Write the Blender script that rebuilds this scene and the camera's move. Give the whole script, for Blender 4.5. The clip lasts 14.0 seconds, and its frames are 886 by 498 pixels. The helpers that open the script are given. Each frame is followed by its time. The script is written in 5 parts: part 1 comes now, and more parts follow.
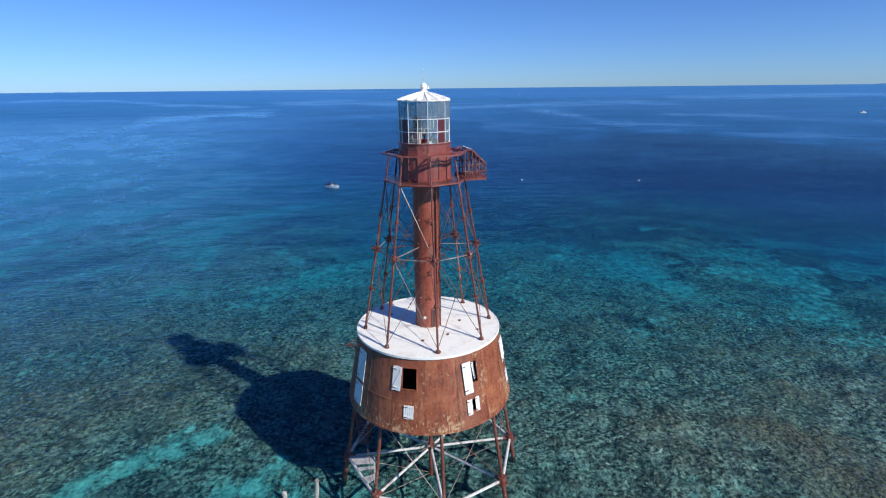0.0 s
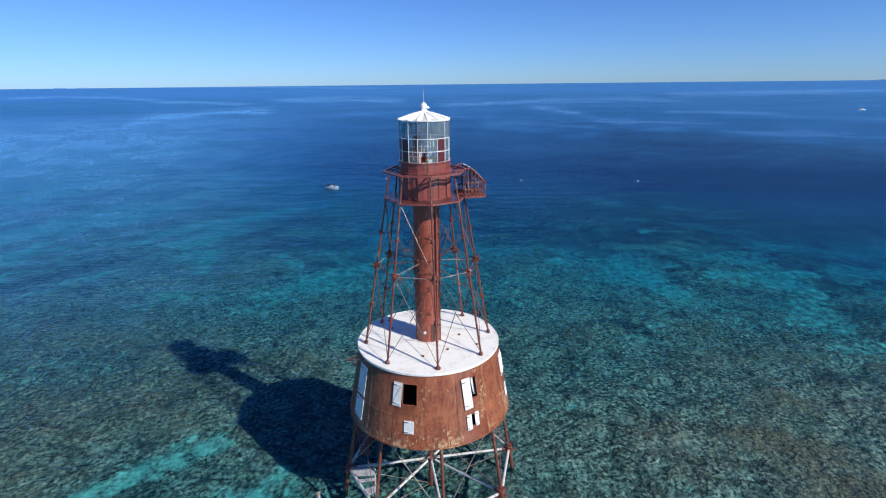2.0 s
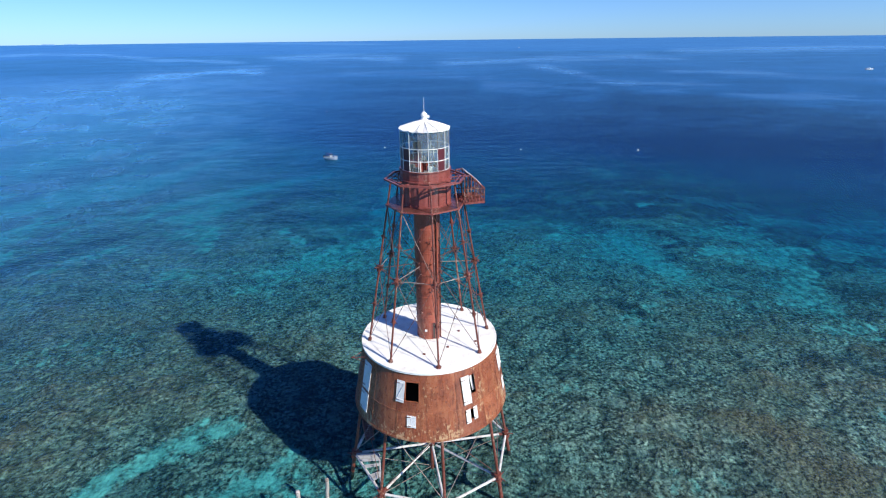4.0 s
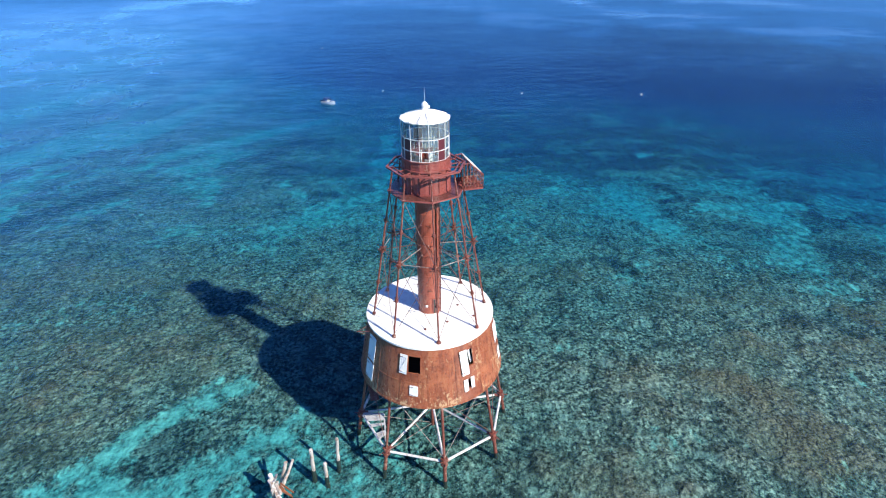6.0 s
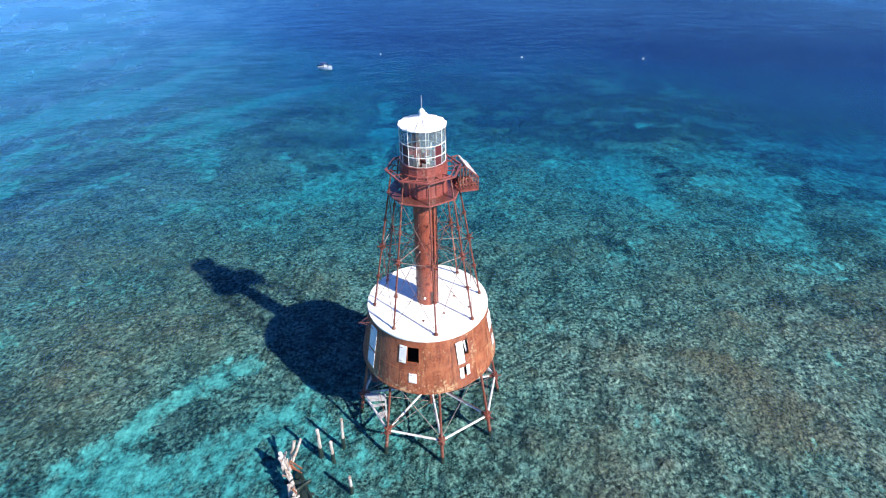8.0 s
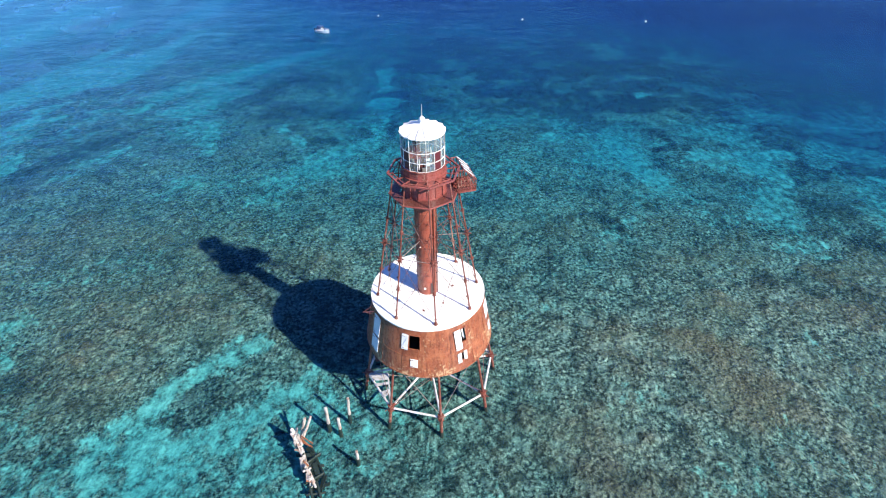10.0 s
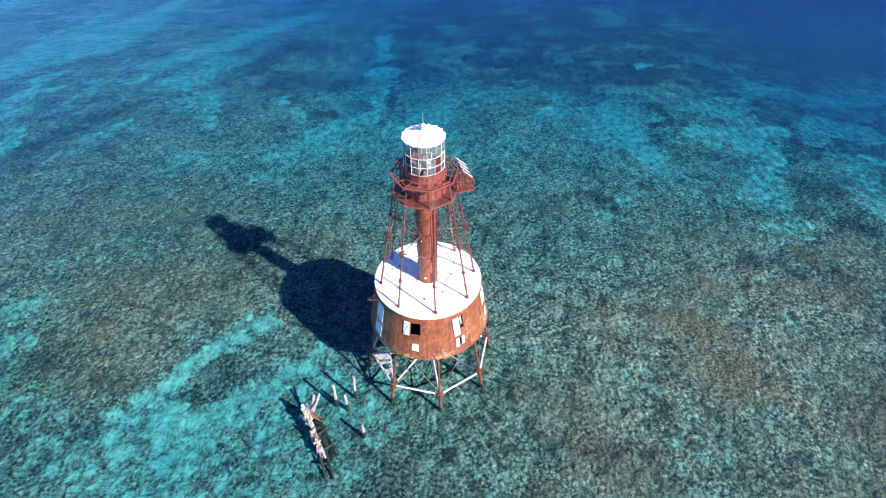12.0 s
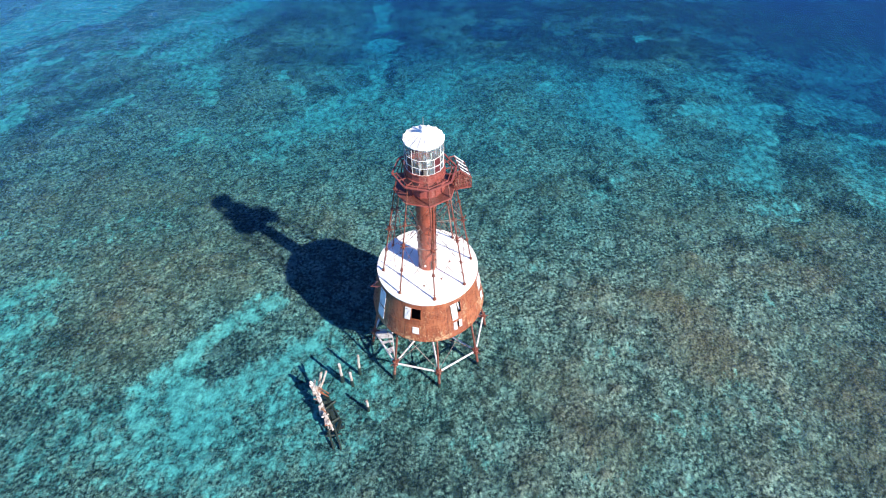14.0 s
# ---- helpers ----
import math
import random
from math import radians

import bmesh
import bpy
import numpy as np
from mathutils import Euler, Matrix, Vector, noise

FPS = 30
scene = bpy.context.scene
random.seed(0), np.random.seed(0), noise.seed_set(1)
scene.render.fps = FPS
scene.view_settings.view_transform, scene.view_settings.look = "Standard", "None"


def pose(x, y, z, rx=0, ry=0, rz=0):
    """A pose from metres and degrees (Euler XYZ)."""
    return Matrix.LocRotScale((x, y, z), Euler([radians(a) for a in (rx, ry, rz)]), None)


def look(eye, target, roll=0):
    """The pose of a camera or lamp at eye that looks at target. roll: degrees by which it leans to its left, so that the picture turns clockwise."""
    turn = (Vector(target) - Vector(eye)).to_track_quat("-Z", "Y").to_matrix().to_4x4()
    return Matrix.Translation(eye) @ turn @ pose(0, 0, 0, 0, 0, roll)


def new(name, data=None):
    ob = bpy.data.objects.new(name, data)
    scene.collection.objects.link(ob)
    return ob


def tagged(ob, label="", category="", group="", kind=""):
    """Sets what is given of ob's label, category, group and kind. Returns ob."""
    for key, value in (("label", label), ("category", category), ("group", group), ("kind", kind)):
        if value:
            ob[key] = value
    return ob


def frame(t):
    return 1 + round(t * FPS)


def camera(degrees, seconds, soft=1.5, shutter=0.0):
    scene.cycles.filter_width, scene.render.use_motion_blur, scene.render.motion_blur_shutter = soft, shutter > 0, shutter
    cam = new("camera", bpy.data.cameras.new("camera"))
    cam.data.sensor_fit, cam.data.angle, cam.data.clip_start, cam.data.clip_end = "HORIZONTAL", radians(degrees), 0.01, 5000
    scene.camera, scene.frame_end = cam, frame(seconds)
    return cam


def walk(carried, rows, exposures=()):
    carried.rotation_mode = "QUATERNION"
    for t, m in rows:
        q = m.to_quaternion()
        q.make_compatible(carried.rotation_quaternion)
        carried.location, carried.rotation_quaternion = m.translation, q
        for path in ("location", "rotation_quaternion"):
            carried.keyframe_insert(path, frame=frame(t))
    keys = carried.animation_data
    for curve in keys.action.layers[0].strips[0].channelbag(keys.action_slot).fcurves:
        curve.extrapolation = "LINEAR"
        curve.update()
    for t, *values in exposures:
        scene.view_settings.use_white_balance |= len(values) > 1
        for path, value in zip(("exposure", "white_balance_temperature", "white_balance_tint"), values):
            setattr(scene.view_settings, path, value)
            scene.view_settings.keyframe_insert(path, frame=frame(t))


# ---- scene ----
cam = camera(80.9, 14.0, soft=1.15)
PATH = [
    (0, (0.058, -37.654, 31.448), (0.117, -35.745, 30.855), -0.6),
    (0.5, (0.053, -37.54, 31.742), (0.113, -35.631, 31.15), -0.5),
    (1, (0.062, -37.504, 32.054), (0.122, -35.595, 31.46), -0.5),
    (1.5, (0.097, -37.571, 32.47), (0.156, -35.663, 31.872), -0.6),
    (2, (0.044, -37.614, 33.025), (0.105, -35.709, 32.418), -0.6),
    (2.5, (0.048, -37.667, 33.742), (0.109, -35.766, 33.124), -0.6),
    (5, (-0.037, -37.822, 38.64), (0.023, -36.024, 37.765), -0.7),
    (5.5, (-0.025, -37.878, 39.665), (0.034, -36.108, 38.735), -0.6),
    (6, (-0.034, -37.864, 40.694), (0.024, -36.118, 39.721), -0.6),
    (6.5, (-0.005, -37.806, 41.672), (0.053, -36.08, 40.663), -0.6),
    (7, (0.058, -37.825, 42.645), (0.116, -36.12, 41.601), -0.6),
    (7.5, (0.12, -37.819, 43.61), (0.178, -36.136, 42.531), -0.5),
    (8, (0.2, -37.783, 44.579), (0.256, -36.123, 43.464), -0.6),
    (10.5, (0.206, -37.791, 49.978), (0.261, -36.257, 48.696), -0.5),
    (11, (0.177, -37.76, 51.077), (0.233, -36.252, 49.764), -0.3),
    (11.5, (0.132, -37.727, 52.222), (0.188, -36.249, 50.877), -0.2),
    (12, (0.133, -37.684, 53.448), (0.189, -36.235, 52.071), -0.2),
    (12.5, (0.091, -37.691, 54.801), (0.148, -36.272, 53.392), -0.1),
    (13, (0.013, -37.582, 55.929), (0.073, -36.195, 54.49), 0.1),
    (13.5, (-0.005, -37.709, 56.889), (0.055, -36.346, 55.426), 0.1),
    (14, (0.087, -37.686, 57.709), (0.145, -36.344, 56.227), 0.1),
]
walk(cam, [(t, look(eye, target, roll)) for t, eye, target, roll in PATH],
     exposures=[(0.0, 0.06, 6080, 10), (2.7, 0.12, 6080, 10), (5.0, 0.62, 6150, 10), (8.0, 0.92, 6250, 12), (11.0, 1.02, 6400, 13), (14.0, 1.06, 6450, 14)])

# ---------------------------------------------------------------- daylight
SUN_AZ, SUN_EL = math.atan2(0.777, -0.629), radians(35.8)
world = bpy.data.worlds.new("daylight")
scene.world = world
world.use_nodes = True
wn = world.node_tree.nodes
sky_tex = wn.new("ShaderNodeTexSky")
sky_tex.sky_type, sky_tex.sun_disc = "NISHITA", False
sky_tex.sun_elevation, sky_tex.sun_rotation = SUN_EL, SUN_AZ
sky_tex.altitude, sky_tex.air_density, sky_tex.dust_density, sky_tex.ozone_density = 300, 0.85, 0.15, 2.2
cool = wn.new("ShaderNodeMix")
cool.data_type, cool.blend_type = "RGBA", "MULTIPLY"
cool.inputs[0].default_value, cool.inputs[7].default_value = 1.0, (0.56, 0.85, 1.40, 1)
world.node_tree.links.new(sky_tex.outputs[0], cool.inputs[6])
world.node_tree.links.new(cool.outputs[2], wn["Background"].inputs[0])
wn["Background"].inputs[1].default_value = 0.081
sun = new("sun", bpy.data.lights.new("sun", "SUN"))
sun.data.energy, sun.data.angle, sun.data.color = 5.0, radians(0.9), (1.0, 0.93, 0.78)
SUN_DIR = Vector((math.sin(SUN_AZ) * math.cos(SUN_EL), math.cos(SUN_AZ) * math.cos(SUN_EL), math.sin(SUN_EL)))
sun.matrix_world = look(SUN_DIR * 80, (0, 0, 0))


# ---------------------------------------------------------------- materials
class Mat:
    """A small builder for procedural materials."""

    def __init__(self, name):
        self.m = bpy.data.materials.new(name)
        self.m.use_nodes = True
        self.t = self.m.node_tree
        self.p = self.t.nodes["Principled BSDF"]
        self.out = self.t.nodes["Material Output"]

    def node(self, kind, **inputs):
        n = self.t.nodes.new("ShaderNode" + kind)
        for k, v in inputs.items():
            self.set(n.inputs[k.replace("_", " ")], v)
        return n

    def set(self, socket, v):
        if isinstance(v, bpy.types.NodeSocket):
            self.t.links.new(v, socket)
        elif isinstance(v, tuple) and len(v) == 3 and socket.type == "RGBA":
            socket.default_value = (*v, 1)
        else:
            socket.default_value = v

    def math(self, op, a, b=0.0, c=0.0, clamp=False):
        n = self.t.nodes.new("ShaderNodeMath")
        n.operation, n.use_clamp = op, clamp
        for i, v in enumerate((a, b, c)):
            self.set(n.inputs[i], v)
        return n.outputs[0]

    def mix(self, f, a, b, blend="MIX"):
        n = self.t.nodes.new("ShaderNodeMix")
        n.data_type, n.blend_type = "RGBA", blend
        self.set(n.inputs[0], f), self.set(n.inputs[6], a), self.set(n.inputs[7], b)
        return n.outputs[2]

    def coords(self, which="Object"):
        return self.t.nodes.new("ShaderNodeTexCoord").outputs[which]

    def where(self):
        return self.t.nodes.new("ShaderNodeNewGeometry").outputs["Position"]

    def stretched(self, vec, x, y, z):
        n = self.t.nodes.new("ShaderNodeMapping")
        self.set(n.inputs["Vector"], vec)
        n.inputs["Scale"].default_value = (x, y, z)
        return n.outputs[0]

    def noise(self, vec, scale, detail=4.0, rough=0.55):
        return self.node("TexNoise", Vector=vec, Scale=scale, Detail=detail, Roughness=rough).outputs["Fac"]

    def ramp(self, f, lo, hi):
        n = self.t.nodes.new("ShaderNodeMapRange")
        self.set(n.inputs[0], f)
        n.inputs[1].default_value, n.inputs[2].default_value = lo, hi
        return n.outputs[0]

    def bump(self, h, strength, distance):
        n = self.node("Bump", Height=h, Strength=strength, Distance=distance)
        self.set(self.p.inputs["Normal"], n.outputs[0])
        return n.outputs[0]

    def done(self, color, rough=0.6, metal=0.0):
        self.set(self.p.inputs["Base Color"], color)
        self.set(self.p.inputs["Roughness"], rough)
        self.set(self.p.inputs["Metallic"], metal)
        return self.m


def painted_iron(name, paint, rust, dark, pale, worn=0.5, streak=0.5, flake=0.57, foot=0.0):
    """Old paint on iron: rust blooms, run-down streaks and pale flaking."""
    b = Mat(name)
    w = b.where()
    big = b.noise(w, 0.55, 5)
    run = b.noise(b.stretched(w, 3.2, 3.2, 0.28), 1.0, 4, 0.6)
    fine = b.noise(w, 7.0, 5, 0.65)
    c = b.mix(b.ramp(big, 0.42 - 0.12 * worn, 0.68), paint, rust)
    c = b.mix(b.math("MULTIPLY", b.ramp(run, 0.48, 0.72), streak), c, dark)
    wash = b.noise(b.stretched(w, 2.1, 2.1, 0.16), 1.0, 5, 0.62)
    c = b.mix(b.math("MULTIPLY", b.ramp(wash, 0.55, 0.68), 0.55 * streak), c, tuple(min(1.0, v) for v in (paint[0] * 1.25, paint[1] * 1.6, paint[2] * 1.5)))
    bloom = b.noise(w, 1.25, 6, 0.68)
    c = b.mix(b.math("MULTIPLY", b.ramp(bloom, 0.54, 0.66), 0.55), c, dark)
    c = b.mix(b.math("MULTIPLY", b.ramp(bloom, 0.46, 0.34), 0.5), c, tuple(min(1.0, v * 1.22) for v in paint))
    c = b.mix(b.math("MULTIPLY", b.ramp(fine, 0.45, 0.8), 0.45), c, tuple(v * 0.55 for v in rust))
    drip = b.noise(b.stretched(w, 5.0, 5.0, 0.5), 1.0, 3, 0.5)
    c = b.mix(b.math("MULTIPLY", b.ramp(drip, 0.58, 0.68), 0.7 * streak), c, dark)
    fl = b.math("ADD", b.math("MULTIPLY", b.noise(b.stretched(w, 1.0, 1.0, 0.6), 4.6, 6, 0.68), 0.62), b.math("MULTIPLY", b.noise(b.stretched(w, 1.0, 1.0, 0.7), 0.55, 2), 0.38))
    # paint lifts first along the foot of the plates
    fl = b.math("ADD", fl, b.math("MULTIPLY", b.ramp(b.node("SeparateXYZ", Vector=w).outputs[2], 10.6, 8.2), foot))
    c = b.mix(b.math("MULTIPLY", b.ramp(fl, flake, flake + 0.03), 0.85), c, pale)
    pit = b.noise(w, 3.1, 2, 0.4)
    c = b.mix(b.math("MULTIPLY", b.ramp(pit, 0.70, 0.74), 0.8), c, dark)
    rnd = b.t.nodes.new("ShaderNodeObjectInfo").outputs["Random"]
    c = b.mix(b.ramp(rnd, -0.4, 2.6), c, tuple(v * 0.5 for v in rust))
    b.bump(fine, 0.5, 0.02)
    return b.done(c, b.ramp(fine, 0.0, 1.6), 0.0)


RUST = painted_iron("rusted_plate", (0.42, 0.156, 0.076), (0.29, 0.074, 0.036), (0.12, 0.040, 0.026), (0.62, 0.42, 0.24), 0.7, 0.85, 0.585, 0.035)
COLUMN = painted_iron("rusted_column", (0.45, 0.125, 0.082), (0.35, 0.080, 0.045), (0.12, 0.035, 0.02), (0.42, 0.22, 0.13), 0.5, 0.5)
RED = painted_iron("red_lead_paint", (0.34, 0.098, 0.086), (0.27, 0.066, 0.05), (0.10, 0.03, 0.025), (0.42, 0.22, 0.17), 0.3, 0.4)
LEGM = painted_iron("rusted_leg", (0.25, 0.075, 0.056), (0.18, 0.05, 0.032), (0.07, 0.022, 0.016), (0.40, 0.25, 0.19), 0.5, 0.3)
ROD = painted_iron("rusted_rod", (0.19, 0.09, 0.07), (0.14, 0.05, 0.038), (0.055, 0.028, 0.02), (0.26, 0.18, 0.15), 0.4, 0.5, 0.62)


def whitewash(name, base, stain, amount, scale=0.8):
    b = Mat(name)
    w = b.where()
    a = b.noise(w, scale, 6, 0.65)
    c = b.mix(b.math("MULTIPLY", b.ramp(a, 0.5, 0.72), amount), base, stain)
    sp = b.noise(w, 5.5, 5, 0.7)
    c = b.mix(b.math("MULTIPLY", b.ramp(sp, 0.62, 0.72), amount), c, (0.25, 0.11, 0.06))
    f = b.noise(w, 22.0, 3)
    c = b.mix(b.math("MULTIPLY", f, 0.16), c, (0.45, 0.43, 0.40))
    b.bump(f, 0.25, 0.01)
    return b.done(c, 0.62)


WHITE = whitewash("white_roof_paint", (0.93, 0.90, 0.84), (0.60, 0.50, 0.42), 0.5, 1.1)
ROOF = whitewash("stained_roof_paint", (0.90, 0.87, 0.82), (0.46, 0.38, 0.33), 0.8, 1.5)
FLOOR = painted_iron("dark_rusted_floor", (0.16, 0.055, 0.048), (0.12, 0.04, 0.03), (0.05, 0.02, 0.016), (0.24, 0.12, 0.09), 0.4, 0.3)
PALEROD = painted_iron("pale_rusted_rod", (0.40, 0.36, 0.33), (0.24, 0.15, 0.12), (0.12, 0.06, 0.05), (0.55, 0.5, 0.46), 0.4, 0.5)
STRUT = whitewash("weathered_white_strut", (0.64, 0.62, 0.60), (0.27, 0.15, 0.105), 0.95, 2.2)
SHUT = whitewash("white_shutter_paint", (0.78, 0.77, 0.75), (0.55, 0.50, 0.45), 0.35, 1.4)
GALV = whitewash("grey_grating", (0.42, 0.42, 0.43), (0.22, 0.18, 0.16), 0.9, 2.4)


def plain(name, color, rough, metal=0.0, spread=0.35, scale=6.0):
    b = Mat(name)
    n = b.noise(b.where(), scale, 4)
    c = b.mix(b.math("MULTIPLY", b.ramp(n, 0.35, 0.75), spread), color, tuple(v * 0.45 for v in color))
    b.bump(n, 0.2, 0.01)
    return b.done(c, rough, metal)


DARK = plain("dark_interior_boards", (0.045, 0.035, 0.03), 0.8)
SILVER = plain("lightning_rod_metal", (0.6, 0.6, 0.6), 0.4, 0.6)
GEL = plain("white_gelcoat", (0.78, 0.79, 0.80), 0.25, 0, 0.1)
# shade on the anchored boat's hull, put into a blue-grey base colour
SHADED_GEL = plain("shaded_gelcoat", (0.36, 0.44, 0.54), 0.35, 0, 0.2)
CANVAS = plain("navy_canvas", (0.035, 0.09, 0.24), 0.8)
DECKM = plain("grey_nonslip_deck", (0.46, 0.50, 0.54), 0.7, 0, 0.2)
SCREEN = plain("tinted_screen", (0.03, 0.04, 0.05), 0.1)
FLOATM = plain("white_buoy_plastic", (0.8, 0.8, 0.78), 0.4, 0, 0.15)
RUSTY = plain("orange_rust_sheet", (0.34, 0.12, 0.055), 0.85, 0, 0.6, 3.0)
SLIME = plain("wet_weeded_timber", (0.015, 0.027, 0.023), 0.6, 0, 0.5, 4.0)
LAMPM = plain("beacon_plastic", (0.62, 0.58, 0.50), 0.4)

b = Mat("bleached_timber")
wv = b.where()
grain = b.noise(b.stretched(wv, 9, 9, 1.2), 1.0, 5, 0.65)
cc = b.mix(b.ramp(grain, 0.35, 0.7), (0.50, 0.46, 0.42), (0.24, 0.20, 0.17))
cc = b.mix(b.math("MULTIPLY", b.ramp(b.noise(wv, 1.6, 4), 0.52, 0.66), 0.6), cc, (0.30, 0.15, 0.08))
b.bump(grain, 0.6, 0.03)
TIMBER = b.done(cc, 0.85)

b = Mat("pale_guano_timber")
wv = b.where()
grain = b.noise(b.stretched(wv, 7, 7, 1.5), 1.0, 5, 0.65)
cc = b.mix(b.ramp(grain, 0.3, 0.75), (0.66, 0.63, 0.60), (0.36, 0.31, 0.27))
cc = b.mix(b.math("MULTIPLY", b.ramp(b.noise(wv, 2.2, 5, 0.65), 0.47, 0.58), 0.85), cc, (0.17, 0.095, 0.06))
b.bump(grain, 0.6, 0.03)
PALE = b.done(cc, 0.9)


def pane_material(name, tint, gloss=0.10):
    """Thin old glass: light passes, the sky glints in it."""
    b = Mat(name)
    b.t.nodes.remove(b.p)
    clear = b.node("BsdfTransparent", Color=tint)
    shine = b.node("BsdfGlossy", Color=(0.9, 0.95, 1.0), Roughness=0.08)
    edge_on = b.node("LayerWeight", Blend=0.5).outputs["Facing"]
    grime = b.node("BsdfDiffuse", Color=(0.42, 0.46, 0.48))
    a = b.node("MixShader", Fac=b.math("MULTIPLY_ADD", b.math("POWER", edge_on, 5.0), 0.6, 0.02 + gloss))
    b.set(a.inputs[1], clear.outputs[0]), b.set(a.inputs[2], shine.outputs[0])
    g = b.node("MixShader", Fac=b.math("MULTIPLY", b.noise(b.where(), 2.5, 4), 0.26))
    b.set(g.inputs[1], a.outputs[0]), b.set(g.inputs[2], grime.outputs[0])
    b.set(b.out.inputs[0], g.outputs[0])
    return b.m


GLASS = pane_material("lantern_glass", (0.80, 0.88, 0.88), 0.0)
BARE = plain("bare_grey_iron", (0.20, 0.19, 0.19), 0.6, 0.0, 0.5)
RUBY = plain("ruby_sector_panel", (0.10, 0.02, 0.026), 0.35, 0, 0.5, 2.0)

# seabed: sand, rubble and coral under a few metres of clear sea
b = Mat("reef_bed")
wv = b.where()
sand = b.node("Attribute")
sand.attribute_name = "sand"
weed = b.node("Attribute")
weed.attribute_name = "weed"
sandf, weedf = sand.outputs["Fac"], weed.outputs["Fac"]
sep = b.node("SeparateXYZ", Vector=wv)
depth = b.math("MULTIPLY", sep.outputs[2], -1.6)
flat = b.node("CombineXYZ", X=sep.outputs[0], Y=sep.outputs[1])
fv = flat.outputs[0]
n_mid = b.noise(fv, 0.40, 7, 0.70)
n_fine = b.noise(fv, 2.4, 6, 0.72)
bent = b.node("VectorMath")
b.set(bent.inputs[0], fv)
b.set(bent.inputs[1], b.node("TexNoise", Vector=fv, Scale=1.3, Detail=4.0).outputs["Color"])
cells = b.node("TexVoronoi", Vector=bent.outputs[0], Scale=1.9)
crumb = b.math("SUBTRACT", 1.0, cells.outputs["Distance"])
head = b.node("Attribute")
head.attribute_name = "coral"
lump = b.math("ADD", b.math("MULTIPLY", n_fine, 0.66), b.math("MULTIPLY", n_mid, 0.23))
lump = b.math("ADD", lump, b.math("MULTIPLY", crumb, 0.11))
n_zone = b.math("MULTIPLY", b.math("SUBTRACT", b.noise(fv, 0.13, 4), 0.5), 0.16)
lump = b.math("ADD", lump, n_zone)
grain = b.math("ADD", b.math("MULTIPLY", b.noise(fv, 4.0, 4, 0.66), 0.85), b.math("MULTIPLY", n_mid, 0.15))
clump = b.noise(b.stretched(fv, 1.0, 0.8, 1), 0.75, 6, 0.62)
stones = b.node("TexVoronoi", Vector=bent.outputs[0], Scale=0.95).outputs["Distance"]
pebbles = b.node("TexVoronoi", Vector=bent.outputs[0], Scale=2.2).outputs["Distance"]
domes = b.math("ADD", b.math("MULTIPLY", stones, -0.6), b.math("MULTIPLY", pebbles, -0.3))
domes = b.math("ADD", domes, b.math("MULTIPLY", b.noise(fv, 2.6, 4, 0.66), 0.8))
rub = b.mix(b.ramp(lump, 0.42, 0.60), (0.036, 0.046, 0.040), (0.37, 0.41, 0.335))
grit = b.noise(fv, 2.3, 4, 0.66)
# deeper water blurs the grit of the bed
crisp = b.math("MULTIPLY_ADD", b.ramp(depth, 5.5, 1.6), 0.85, 0.15)
rub = b.mix(b.math("MULTIPLY", b.ramp(grit, 0.55, 0.63), b.math("MULTIPLY", crisp, 0.6)), rub, (0.608, 0.624, 0.530))
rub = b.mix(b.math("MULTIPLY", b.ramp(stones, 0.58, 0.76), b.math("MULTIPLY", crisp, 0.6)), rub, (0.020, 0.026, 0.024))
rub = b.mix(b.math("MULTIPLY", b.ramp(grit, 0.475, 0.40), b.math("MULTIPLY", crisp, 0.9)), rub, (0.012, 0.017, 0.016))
pocket = b.ramp(b.noise(fv, 0.42, 6, 0.68), 0.55, 0.63)
rub = b.mix(b.math("MULTIPLY", pocket, 0.45), rub, (0.328, 0.382, 0.343))
patch = b.ramp(b.noise(fv, 0.30, 6, 0.7), 0.545, 0.61)
rub = b.mix(b.math("MULTIPLY", patch, 0.72), rub, b.mix(b.ramp(lump, 0.45, 0.62), (0.014, 0.019, 0.019), (0.094, 0.109, 0.094)))
rub = b.mix(b.math("MULTIPLY", head.outputs["Fac"], 0.4), rub, (0.039, 0.047, 0.031))
brown = b.mix(b.ramp(lump, 0.42, 0.62), (0.066, 0.065, 0.046), (0.205, 0.200, 0.138))
brown = b.mix(b.math("MULTIPLY", b.ramp(grain, 0.54, 0.61), 0.6), brown, (0.255, 0.250, 0.190))
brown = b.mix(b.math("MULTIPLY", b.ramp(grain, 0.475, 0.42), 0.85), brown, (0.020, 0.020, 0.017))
bed = b.mix(b.math("MULTIPLY", weedf, b.ramp(n_mid, 0.15, 0.5)), rub, brown)
# sand colour, with some of the water's cyan tint put in
sandc = b.mix(b.ramp(b.math("MULTIPLY_ADD", clump, 0.5, b.math("MULTIPLY", lump, 0.5)), 0.40, 0.62), (0.050, 0.135, 0.128), (0.300, 0.590, 0.520))
still = b.math("MULTIPLY_ADD", crisp, 0.75, 0.25)
ragged = b.math("MULTIPLY", b.math("SUBTRACT", n_fine, 0.5), 0.9)
ragged = b.math("ADD", ragged, b.math("MULTIPLY", b.math("SUBTRACT", clump, 0.5), 2.1))
ragged = b.math("ADD", ragged, b.math("MULTIPLY", b.math("SUBTRACT", n_mid, 0.5), 0.5))
edge = b.math("ADD", sandf, b.math("MULTIPLY", ragged, still))
reefdark = b.node("Attribute")
reefdark.attribute_name = "ridge"
bed = b.mix(b.math("MULTIPLY", reefdark.outputs["Fac"], b.ramp(lump, 0.72, 0.46)), bed, (0.014, 0.018, 0.019))
sandy = b.ramp(edge, 0.36, 0.86)
